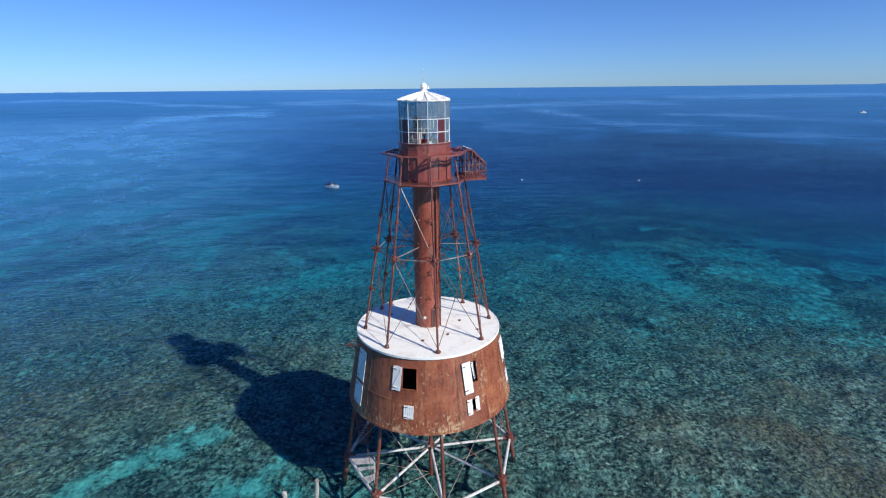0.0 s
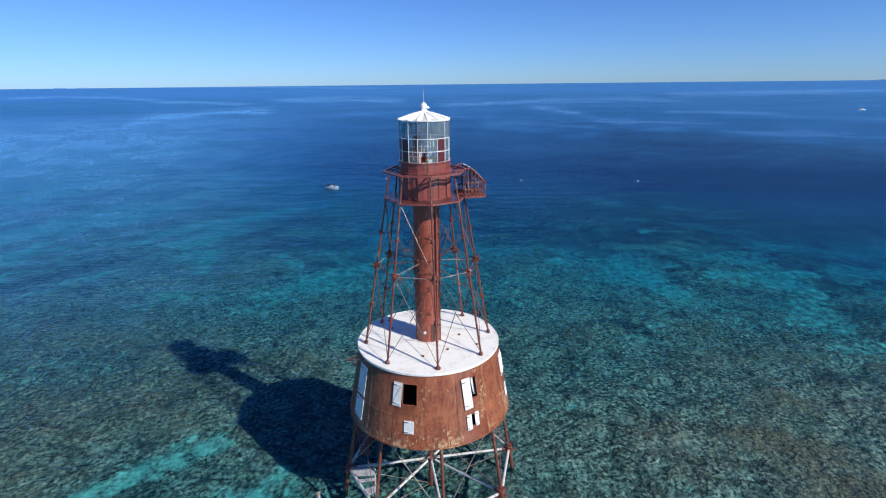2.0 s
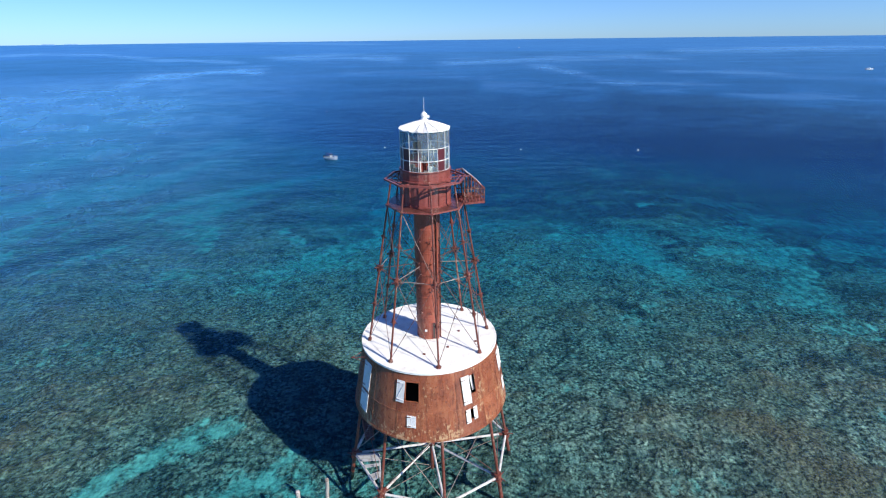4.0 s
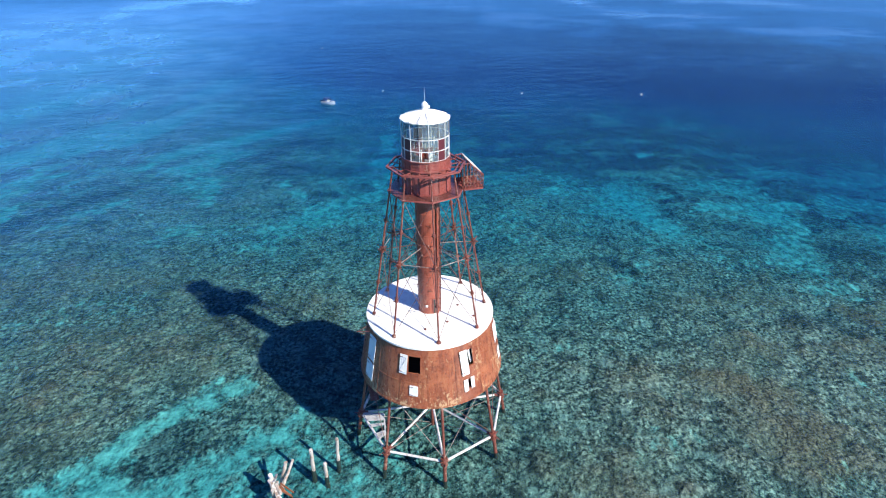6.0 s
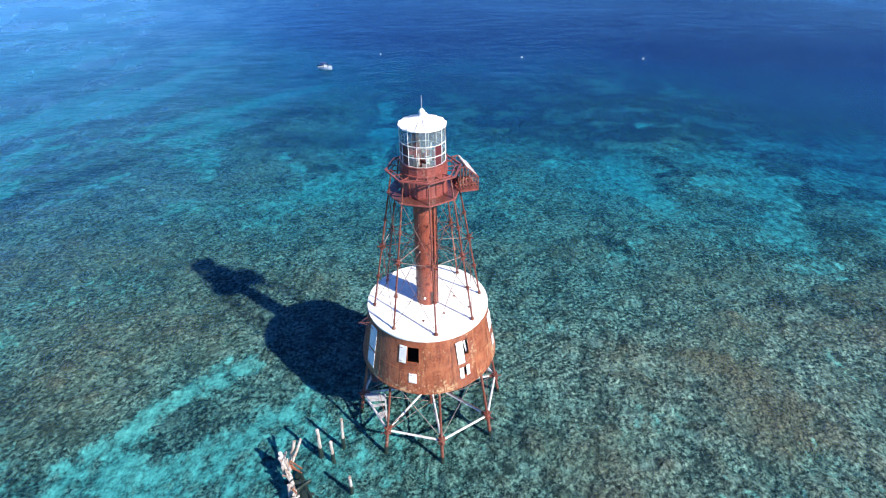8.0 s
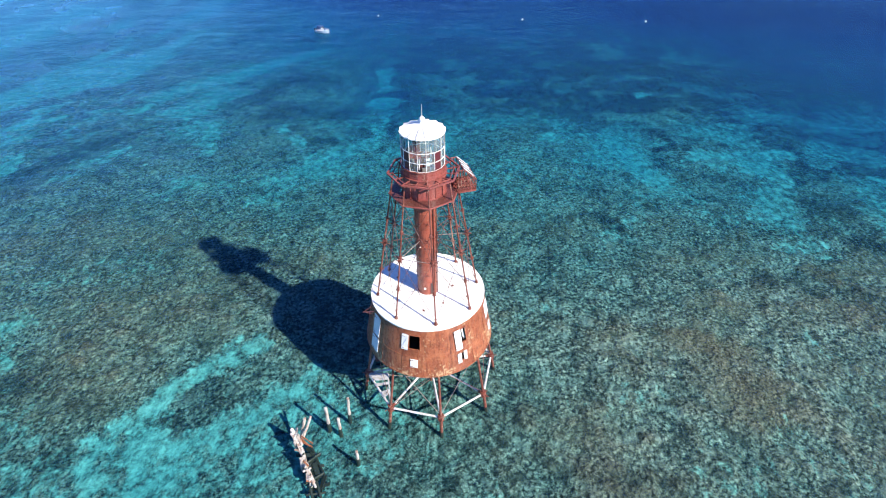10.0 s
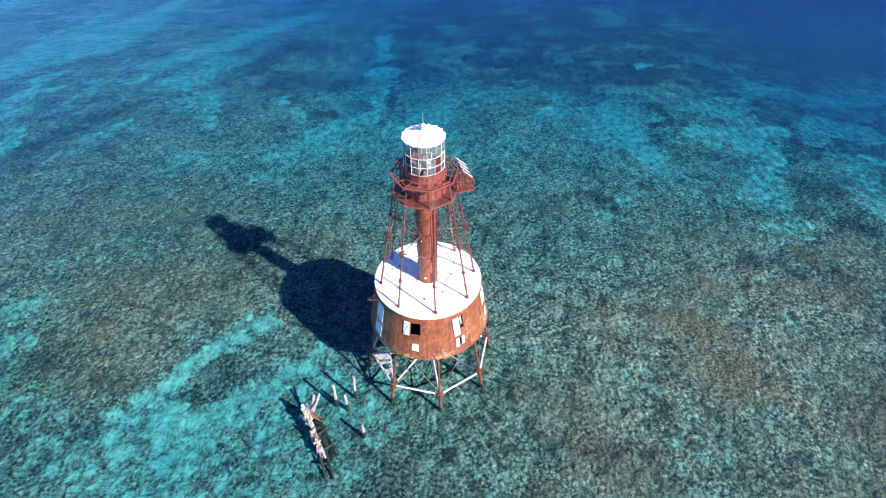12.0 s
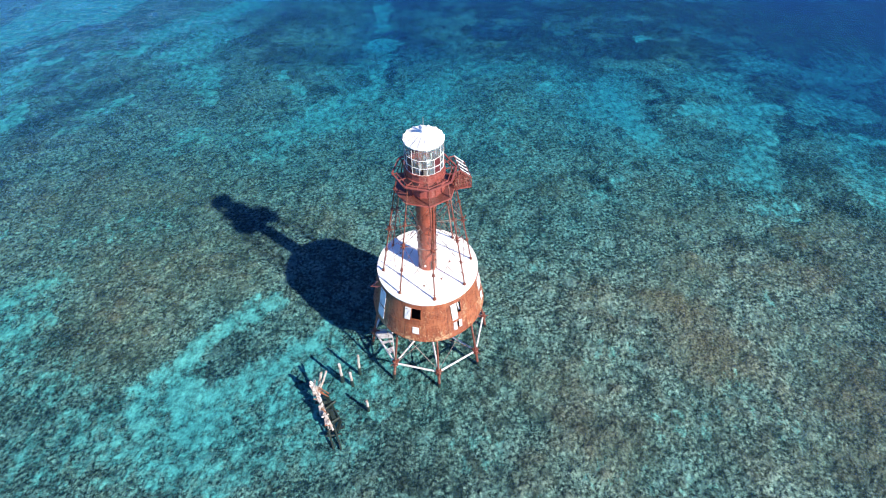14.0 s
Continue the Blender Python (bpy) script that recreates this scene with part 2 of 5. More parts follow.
sandy = b.math("MULTIPLY", sandy, b.math("MULTIPLY_ADD", reefdark.outputs["Fac"], -0.5, 1.0))
bed = b.mix(sandy, bed, sandc)
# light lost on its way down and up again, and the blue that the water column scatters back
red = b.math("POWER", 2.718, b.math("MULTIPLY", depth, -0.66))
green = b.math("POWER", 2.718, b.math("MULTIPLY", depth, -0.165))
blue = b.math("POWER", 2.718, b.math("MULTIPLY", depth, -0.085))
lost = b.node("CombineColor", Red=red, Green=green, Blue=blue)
# loss and blue haze of the water are put into the bed's base colour
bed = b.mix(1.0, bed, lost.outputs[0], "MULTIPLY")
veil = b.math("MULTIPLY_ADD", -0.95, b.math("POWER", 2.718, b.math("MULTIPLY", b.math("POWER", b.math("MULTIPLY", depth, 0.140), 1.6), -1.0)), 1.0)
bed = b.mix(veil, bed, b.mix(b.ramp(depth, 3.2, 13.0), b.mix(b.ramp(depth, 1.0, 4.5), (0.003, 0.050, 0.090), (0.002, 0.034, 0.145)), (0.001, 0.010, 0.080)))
b.bump(b.math("MULTIPLY", domes, b.math("MULTIPLY", crisp, b.math("MULTIPLY_ADD", sandy, -0.6, 1.0))), 1.0, 0.42)
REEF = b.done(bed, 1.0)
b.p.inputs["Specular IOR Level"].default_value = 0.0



def sea_material(name, clear_water):
    """A rippled sky over clear water, or over water too deep to see the bed."""
    b = Mat(name)
    b.t.nodes.remove(b.p)
    wv = b.where()
    ripple = b.noise(b.stretched(wv, 1.0, 1.6, 1), 0.9, 4, 0.6)
    swell = b.noise(b.stretched(wv, 0.5, 1.0, 1), 0.16, 3, 0.5)
    hgt = b.math("ADD", ripple, b.math("MULTIPLY", swell, 2.0))
    bp = b.node("Bump", Height=hgt, Strength=0.45, Distance=0.28)
    slick_sheen = b.node("Attribute")
    slick_sheen.attribute_name = "slick_sheen"
    band = slick_sheen.outputs["Fac"]
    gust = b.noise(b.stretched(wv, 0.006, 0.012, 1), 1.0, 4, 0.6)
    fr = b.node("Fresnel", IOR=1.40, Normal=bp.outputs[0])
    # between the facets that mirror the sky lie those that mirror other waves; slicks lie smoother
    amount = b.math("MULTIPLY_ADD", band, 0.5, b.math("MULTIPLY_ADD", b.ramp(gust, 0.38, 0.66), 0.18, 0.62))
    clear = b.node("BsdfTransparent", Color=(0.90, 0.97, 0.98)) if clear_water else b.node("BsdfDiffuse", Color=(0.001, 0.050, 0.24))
    # the mirrored sky is tinted blue here, paler where the band is strong
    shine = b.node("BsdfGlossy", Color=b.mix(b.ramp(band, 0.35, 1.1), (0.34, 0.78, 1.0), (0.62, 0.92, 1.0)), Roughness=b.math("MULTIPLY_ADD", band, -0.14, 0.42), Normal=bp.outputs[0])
    mx = b.node("MixShader", Fac=b.math("MULTIPLY", fr.outputs[0], amount, clamp=True))
    b.set(mx.inputs[1], clear.outputs[0]), b.set(mx.inputs[2], shine.outputs[0])
    b.set(b.out.inputs[0], mx.outputs[0])
    return b.m


SEA = sea_material("sea_surface", True)
DEEP = sea_material("deep_sea_surface", False)


# ---------------------------------------------------------------- mesh helpers
def link(name, bm, mat, parent=None, label="", smooth=False):
    me = bpy.data.meshes.new(name)
    bm.normal_update()
    bm.to_mesh(me)
    bm.free()
    me.materials.append(mat)
    if smooth:
        for f in me.polygons:
            f.use_smooth = True
    ob = new(name, me)
    if parent:
        ob.parent = parent
    if label:
        tagged(ob, label)
    return ob


def part(name, bm, mat, parent, label="", smooth=False):
    return link(name, bm, mat, parent, label, smooth)


def thing(name, label, category, group="", at=(0, 0, 0)):
    ob = new(name)
    ob.location = at
    return tagged(ob, label, category, group)


def tube(bm, p, q, r, r2=None, n=8):
    """A capped round bar from p to q."""
    p, q = Vector(p), Vector(q)
    r2 = r if r2 is None else r2
    m = (q - p).to_track_quat("Z", "Y").to_matrix().to_4x4()
    d = bmesh.ops.create_cone(bm, cap_ends=True, segments=n, radius1=r, radius2=r2, depth=(q - p).length)
    bmesh.ops.transform(bm, matrix=Matrix.Translation((p + q) / 2) @ m, verts=d["verts"])


def bar(bm, p, q, w, h, roll=0.0):
    """A rectangular bar from p to q."""
    p, q = Vector(p), Vector(q)
    m = (q - p).to_track_quat("Z", "Y").to_matrix().to_4x4()
    d = bmesh.ops.create_cube(bm, size=1.0)
    bmesh.ops.transform(bm, matrix=Matrix.Translation((p + q) / 2) @ m @ pose(0, 0, 0, 0, 0, roll) @ Matrix.Diagonal((w, h, (q - p).length, 1)), verts=d["verts"])


def box(bm, m, sx, sy, sz):
    d = bmesh.ops.create_cube(bm, size=1.0)
    bmesh.ops.transform(bm, matrix=m @ Matrix.Diagonal((sx, sy, sz, 1)), verts=d["verts"])
    return d["verts"]


def edges_of(verts):
    return list({e for v in verts for e in v.link_edges})


def lathe(bm, profile, n=32, turn=0.0, close=False):
    """Turns (radius, height) pairs round the axis."""
    rings = []
    for r, z in profile:
        rings.append([bm.verts.new((r * math.sin(turn + i * math.tau / n), -r * math.cos(turn + i * math.tau / n), z)) for i in range(n)] if r > 1e-6 else [bm.verts.new((0, 0, z))])
    pairs = list(zip(rings, rings[1:])) + ([(rings[-1], rings[0])] if close else [])
    for a, c in pairs:
        for i in range(n):
            j = (i + 1) % n
            vs = [a[i % len(a)], a[j % len(a)], c[j % len(c)], c[i % len(c)]]
            vs = list(dict.fromkeys(vs))
            if len(vs) > 2:
                bm.faces.new(vs)
    bmesh.ops.recalc_face_normals(bm, faces=bm.faces)


def polar(r, az, z):
    """A point of the tower: az in degrees from the side that faces -y, growing towards +x."""
    a = radians(az)
    return Vector((r * math.sin(a), -r * math.cos(a), z))


def shell(bm, az0, az1, z0, z1, rad, thick, holes=(), step=3.0):
    """A curved plate between two azimuths and heights, of radius rad(z), with openings cut through."""
    azs = {az0, az1}
    n = max(1, round((az1 - az0) / step))
    azs |= {az0 + (az1 - az0) * i / n for i in range(n + 1)}
    zs = {z0, z1}
    for a0, a1, h0, h1 in holes:
        azs |= {a for a in (a0, a1) if az0 < a < az1}
        zs |= {h for h in (h0, h1) if z0 < h < z1}
    azs, zs = sorted(azs), sorted(zs)
    solid = {}
    for i in range(len(azs) - 1):
        for k in range(len(zs) - 1):
            ca, cz = (azs[i] + azs[i + 1]) / 2, (zs[k] + zs[k + 1]) / 2
            solid[i, k] = not any(a0 < ca < a1 and h0 < cz < h1 for a0, a1, h0, h1 in holes)
    cache = {}

    def v(i, k, inner):
        if (i, k, inner) not in cache:
            cache[i, k, inner] = bm.verts.new(polar(rad(zs[k]) - (thick if inner else 0), azs[i], zs[k]))
        return cache[i, k, inner]

    for (i, k), s in solid.items():
        if not s:
            continue
        bm.faces.new([v(i, k, 0), v(i + 1, k, 0), v(i + 1, k + 1, 0), v(i, k + 1, 0)])
        bm.faces.new([v(i, k, 1), v(i, k + 1, 1), v(i + 1, k + 1, 1), v(i + 1, k, 1)])
        for di, dk, a, c in ((-1, 0, (i, k), (i, k + 1)), (1, 0, (i + 1, k), (i + 1, k + 1)), (0, -1, (i, k), (i + 1, k)), (0, 1, (i, k + 1), (i + 1, k + 1))):
            if not solid.get((i + di, k + dk), False):
                bm.faces.new([v(*a, 0), v(*c, 0), v(*c, 1), v(*a, 1)])
    bmesh.ops.recalc_face_normals(bm, faces=bm.faces)


# ---------------------------------------------------------------- seabed and sea
_rng = np.random.RandomState(7)
_LAT = _rng.rand(512, 512)


def value_noise(x, y):
    xi, yi = np.floor(x).astype(int), np.floor(y).astype(int)
    fx, fy = x - xi, y - yi
    fx, fy = fx * fx * (3 - 2 * fx), fy * fy * (3 - 2 * fy)
    a, c = _LAT[xi % 512, yi % 512], _LAT[(xi + 1) % 512, yi % 512]
    d, e = _LAT[xi % 512, (yi + 1) % 512], _LAT[(xi + 1) % 512, (yi + 1) % 512]
    return (a * (1 - fx) + c * fx) * (1 - fy) + (d * (1 - fx) + e * fx) * fy


def fbm(x, y, octaves=4, gain=0.5):
    s, amp, tot = 0, 1.0, 0
    for i in range(octaves):
        s, tot = s + amp * value_noise(x * 2 ** i + 17.3 * i, y * 2 ** i + 9.1 * i), tot + amp
        amp *= gain
    return s / tot


def axis(lo, hi, step, far, grow=1.16):
    core = list(np.arange(lo, hi + step / 2, step))
    up, down, s = [core[-1]], [core[0]], step
    while up[-1] < far or down[-1] > -far:
        s *= grow
        up.append(up[-1] + s), down.append(down[-1] - s)
    return np.array(down[:0:-1] + core + up[1:])


def smooth(v, lo, hi):
    t = np.clip((v - lo) / (hi - lo), 0, 1)
    return t * t * (3 - 2 * t)


xs, ys = axis(-96, 100, 0.32, 5200), axis(-30, 112, 0.32, 5200)
X, Y = np.meshgrid(xs, ys)
WX = X + 4 * (fbm(X / 12, Y / 12) - 0.5) + 3.5 * (fbm(X / 3.5 + 40, Y / 3.5) - 0.5) + 2 * (fbm(X / 1.1 + 3, Y / 1.1, 2) - 0.5)
WY = Y + 4 * (fbm(X / 12 + 80, Y / 12 + 30) - 0.5) + 3.5 * (fbm(X / 3.5, Y / 3.5 + 70) - 0.5) + 2 * (fbm(X / 1.1, Y / 1.1 + 8, 2) - 0.5)


def blob(x, y, rx, ry, turn=0.0, soft=0.5):
    """An uneven patch round (x, y): 1 inside, 0 outside."""
    a = radians(turn)
    u = ((WX - x) * math.cos(a) + (WY - y) * math.sin(a)) / rx
    w = (-(WX - x) * math.sin(a) + (WY - y) * math.cos(a)) / ry
    return 1 - smooth(np.sqrt(u * u + w * w), 1 - soft, 1 + soft)


def channel(points, width, soft=0.6):
    """An uneven strip along a line of points."""
    best = np.full(X.shape, 1e9)
    for (x0, y0), (x1, y1) in zip(points, points[1:]):
        dx, dy = x1 - x0, y1 - y0
        t = np.clip(((WX - x0) * dx + (WY - y0) * dy) / (dx * dx + dy * dy), 0, 1)
        best = np.minimum(best, np.hypot(WX - x0 - t * dx, WY - y0 - t * dy))
    return 1 - smooth(best / width, 1 - soft, 1 + soft)


# the sand: a broad flat beside the tower, surge channels farther out, and small pockets
SAND = np.zeros(X.shape)
streak = fbm((0.33 * X + 0.95 * Y) / 26, (0.95 * X - 0.33 * Y) / 6.5, 4, 0.55)
SAND = np.maximum(SAND, 0.82 * smooth(streak, 0.38, 0.58) * smooth(-X, 46, 80) * smooth(Y, 40, 80))
SAND = np.maximum(SAND, 0.30 * smooth(-X, 30, 60) * smooth(Y, 28, 60))
SAND = np.maximum(SAND, (0.31 + 0.34 * smooth(fbm(X / 13 + 21, Y / 9 + 4, 3), 0.43, 0.62)) * smooth(Y, 24, 46) * (1 - smooth(Y, 66, 96)) * smooth(X, -40, -10))
for s in (
    # the flat beside the tower
    0.90 * channel([(-21.2, 5.9), (-23.7, 4.4), (-27.4, 2.1), (-30.8, -0.3), (-32.0, -2.5), (-30.6, -6.1), (-30.7, -9.4), (-28.3, -11.9)], 2.0, 0.8),
    0.85 * channel([(-32.0, -2.5), (-35.1, -5.2), (-36.9, -7.7), (-34.8, -11.0)], 2.0, 0.9),
    0.80 * channel([(-28.9, -7.3), (-25.2, -7.2), (-20.7, -5.4), (-17.5, -3.1), (-14.3, -0.3)], 2.4, 0.8),
    0.75 * blob(-27.8, -10.2, 7.0, 4.5, -10, 0.8),
    0.62 * blob(-25.5, -16.2, 11.0, 5.0, 0, 0.8),
    0.55 * blob(-34.0, -14.9, 9.0, 5.0, 0, 0.8),
    0.50 * blob(-19.6, -11.6, 6.0, 5.0, 0, 0.8),
    0.62 * blob(-17.1, -8.5, 5.0, 5.0, 0, 0.8),
    0.55 * blob(-12.5, -2.9, 5.0, 4.0, 0, 0.9),
    0.42 * blob(-8.5, -9.3, 5.0, 4.0, 0, 0.9),
    0.38 * blob(-3.1, -4.9, 6.0, 3.0, 0, 0.9),
    0.40 * blob(4.1, -15.2, 5.0, 2.5, 0, 0.9),
    0.30 * blob(-13.1, -16.4, 7.0, 3.0, 0, 0.9),
    0.40 * blob(-40.7, -15.3, 9.0, 5.0, 0, 0.9),
    0.35 * blob(-46.6, -10.5, 7.0, 4.0, 0, 0.9),
    0.80 * channel([(-59.4, 1.1), (-56.3, 3.6), (-53.0, 4.4)], 2.2, 0.9),
    0.75 * channel([(-62.2, 6.2), (-59.8, 7.5), (-57.1, 9.8), (-54.4, 12.6)], 1.8, 0.9),
    0.60 * blob(-53.9, -1.2, 4.0, 5.0, 0, 0.9),
    0.60 * blob(-63.1, 2.6, 12.0, 9.0, 0, 0.8),
    0.50 * blob(-63.2, -5.5, 16.0, 12.0, 0, 0.8),
    0.35 * channel([(-56.2, 18.5), (-49.3, 20.7), (-41.2, 22.8)], 3.0, 0.9),
    0.30 * channel([(-67.0, 21.4), (-61.1, 23.6)], 4.0, 0.9),
    0.66 * blob(-30.0, -13.8, 10.0, 6.0, 0, 0.8),
    0.60 * blob(-37.9, -12.8, 7.0, 5.0, 0, 0.8),
    0.60 * blob(-22.3, -14.1, 8.0, 6.0, 0, 0.8),
    0.66 * blob(-34.2, -6.7, 5.0, 3.0, 0, 0.8),
    0.60 * blob(-13.9, -9.0, 4.0, 5.0, 0, 0.8),
    0.50 * blob(-10.1, -5.4, 5.0, 4.0, 0, 0.8),
    0.55 * blob(-25.1, 1.9, 4.0, 2.5, 0, 0.8),
    0.45 * blob(-44.5, -15.1, 8.0, 5.0, 0, 0.8),
    0.62 * blob(-12.5, -2.0, 6.0, 3.6, 0, 0.9),
    0.62 * blob(-10.5, -7.5, 7.0, 4.5, 0, 0.9),
    0.52 * blob(-6.5, -2.5, 5.0, 3.0, 0, 0.9),
    0.58 * blob(-15.0, -13.0, 8.0, 5.0, 0, 0.9),
    0.55 * blob(-41.5, -11.0, 7.0, 4.5, -10, 0.9),
    0.52 * blob(-47.0, -5.0, 6.0, 4.0, -20, 0.9),
    0.50 * blob(-46.5, -13.0, 6.0, 4.0, 0, 0.9),
    0.50 * blob(-54.0, 1.5, 6.0, 4.0, -10, 0.9),
    # surge channels and pockets farther out
    0.50 * channel([(-110.2, 89.2), (-106.0, 96.7), (-102.3, 103.4), (-98.6, 108.1)], 2.2, 0.8),
    0.80 * channel([(-91.6, 81.8), (-87.7, 84.6)], 1.7, 0.6),
    0.95 * channel([(-90.8, 73.9), (-87.3, 75.6), (-83.0, 77.7)], 1.7, 0.6),
    0.70 * channel([(-91.0, 63.2), (-88.3, 64.7), (-85.9, 67.5)], 2.2, 0.8),
    0.90 * channel([(-86.2, 46.4), (-82.8, 49.8), (-81.7, 52.2), (-81.7, 57.0)], 2.2, 0.6),
    0.50 * channel([(-83.3, 58.3), (-80.6, 63.3), (-77.0, 67.2)], 1.8, 0.8),
    0.75 * channel([(-78.2, 80.7), (-72.0, 82.6)], 1.5, 0.6),
    0.90 * channel([(-67.9, 81.9), (-65.2, 84.6)], 2.2, 0.6),
    0.75 * channel([(-64.2, 89.8), (-59.2, 95.1), (-52.4, 102.1), (-42.9, 114.0), (-30.4, 127.0)], 4.7, 0.7),
    0.72 * blob(-54.6, 81.4, 8.0, 6.0, 20, 0.6),
    0.70 * blob(-50.1, 89.8, 9.0, 7.0, 30, 0.6),
    0.65 * blob(-51.0, 70.9, 6.0, 6.0, 0, 0.7),
    0.72 * channel([(-49.2, 73.3), (-46.5, 65.9), (-44.4, 59.6)], 2.5, 0.8),
    0.75 * channel([(-63.1, 58.7), (-61.2, 62.0)], 1.6, 0.6),
    0.70 * channel([(-67.3, 55.0), (-63.4, 56.8)], 1.5, 0.6),
    0.55 * channel([(-68.9, 49.8), (-66.4, 51.6)], 1.6, 0.8),
    0.60 * blob(-43.4, 47.3, 5.0, 3.0, 0, 0.8),
    0.55 * blob(-45.5, 43.5, 4.0, 2.5, 0, 0.8),
    0.40 * blob(-35.4, 45.2, 7.0, 4.0, 0, 0.9),
    0.97 * blob(-10.6, 85.3, 4.6, 3.8, 0, 0.4),
    0.80 * channel([(-11.0, 108.3), (-10.7, 94.5)], 2.7, 0.8),
    0.75 * channel([(-8.0, 79.0), (-8.4, 71.2), (-10.2, 65.0), (-12.9, 61.4)], 2.0, 0.7),
    0.72 * channel([(-11.7, 61.2), (-17.4, 57.7), (-21.6, 54.1)], 3.6, 0.8),
    0.72 * blob(-19.5, 51.1, 8.0, 4.5, 10, 0.7),
    0.66 * blob(-25.1, 47.5, 6.0, 5.0, 0, 0.8),
    0.60 * blob(-27.3, 41.4, 5.0, 3.4, 0, 0.8),
    0.55 * blob(-12.3, 50.8, 5.0, 4.0, 0, 0.8),
    0.80 * channel([(-31.4, 71.1), (-30.2, 67.6)], 1.3, 0.6),
    0.70 * channel([(-28.2, 64.1), (-26.0, 61.1)], 1.6, 0.6),
    0.50 * blob(-16.8, 64.8, 5.0, 3.0, 0, 0.8),
    0.60 * blob(1.6, 60.0, 3.4, 2.6, 0, 0.5),
    0.60 * blob(5.7, 70.6, 2.2, 3.4, 0, 0.5),
    0.52 * blob(9.8, 46.7, 9.0, 4.0, 0, 0.8),
    0.50 * blob(16.8, 49.6, 6.0, 5.0, 0, 0.9),
    0.50 * blob(4.6, 51.1, 5.0, 4.0, 0, 0.8),
    0.74 * blob(27.4, 63.0, 3.2, 3.2, 0, 0.7),
    0.85 * blob(29.5, 52.7, 1.5, 1.4, 0, 0.5),
    0.45 * blob(22.4, 56.5, 4.0, 3.0, 0, 0.9),
    0.45 * blob(29.3, 47.2, 2.5, 3.0, 0, 0.8),
    0.85 * channel([(39.5, 60.7), (39.9, 55.4), (41.1, 49.2), (43.1, 43.1)], 2.9, 0.7),
    0.62 * channel([(40.4, 59.7), (44.8, 60.0), (48.6, 58.7)], 2.6, 0.8),
    0.50 * channel([(43.0, 42.8), (45.3, 39.8), (46.2, 37.6)], 2.9, 0.8),
    0.85 * channel([(53.1, 52.0), (56.7, 52.2)], 2.0, 0.7),
    0.75 * channel([(58.4, 51.8), (63.2, 52.8)], 2.0, 0.8),
    0.62 * channel([(65.5, 61.9), (66.5, 56.5), (68.4, 52.6)], 3.4, 0.8),
    0.78 * blob(63.9, 48.3, 6.0, 4.2, -10, 0.6),
    0.82 * channel([(66.8, 51.6), (73.2, 52.8)], 2.6, 0.7),
    0.72 * channel([(65.8, 45.7), (64.4, 40.3), (58.9, 33.0), (57.4, 28.4)], 4.2, 0.8),
    0.50 * blob(58.0, 38.0, 5.0, 4.0, 0, 0.9),
    0.90 * channel([(82.7, 42.3), (85.1, 41.1), (90.9, 39.8)], 2.3, 0.8),
    0.60 * channel([(86.2, 50.6), (91.7, 52.9)], 2.0, 0.8),
    0.60 * channel([(92.4, 58.1), (97.1, 59.8)], 2.0, 0.8),
    0.60 * channel([(79.9, 39.7), (77.7, 32.2), (76.2, 24.8), (77.1, 18.6)], 3.9, 0.8),
    0.55 * blob(79.8, 29.0, 5.0, 6.0, 0, 0.8),
    0.80 * blob(54.9, 85.1, 2.2, 2.2, 0, 0.6),
    0.45 * blob(36.3, 90.1, 4.0, 3.0, 0, 0.9),
    0.55 * channel([(66.3, 91.5), (70.9, 88.1), (75.2, 83.1)], 3.9, 0.8),
    0.50 * channel([(28.3, 26.7), (33.6, 30.2)], 2.6, 0.9),
    0.45 * channel([(44.8, 33.6), (48.9, 31.1)], 2.6, 0.9),
    0.60 * channel([(53.2, 30.4), (58.2, 28.1)], 2.3, 0.9),
    0.55 * channel([(54.8, 22.9), (60.1, 22.0)], 2.6, 0.9),
    0.40 * blob(65.2, 28.1, 4.0, 3.0, 0, 0.9),
    # pale rubble
    0.36 * blob(21.5, -3.5, 5.5, 2.2, 15, 0.9),
    0.34 * blob(29.1, -12.6, 6.0, 3.0, 0, 0.9),
    0.36 * channel([(36.7, -6.6), (36.9, -10.4)], 1.4, 0.9),
    0.34 * blob(47.8, 2.6, 3.0, 1.8, 0, 0.9),
    0.30 * blob(15.3, 11.1, 5.0, 3.0, 0, 0.9),
    0.25 * blob(22.2, 20.2, 9.0, 4.0, 0, 0.9),
    0.28 * blob(39.3, -12.7, 5.0, 4.0, 0, 0.9),
    0.25 * blob(52.7, -4.8, 5.0, 3.0, 0, 0.9),
    0.28 * blob(23.5, -19.7, 8.0, 3.0, 0, 0.9),
    0.30 * blob(19.0, 34.6, 6.0, 3.0, 0, 0.9),
):
    SAND = np.maximum(SAND, s)

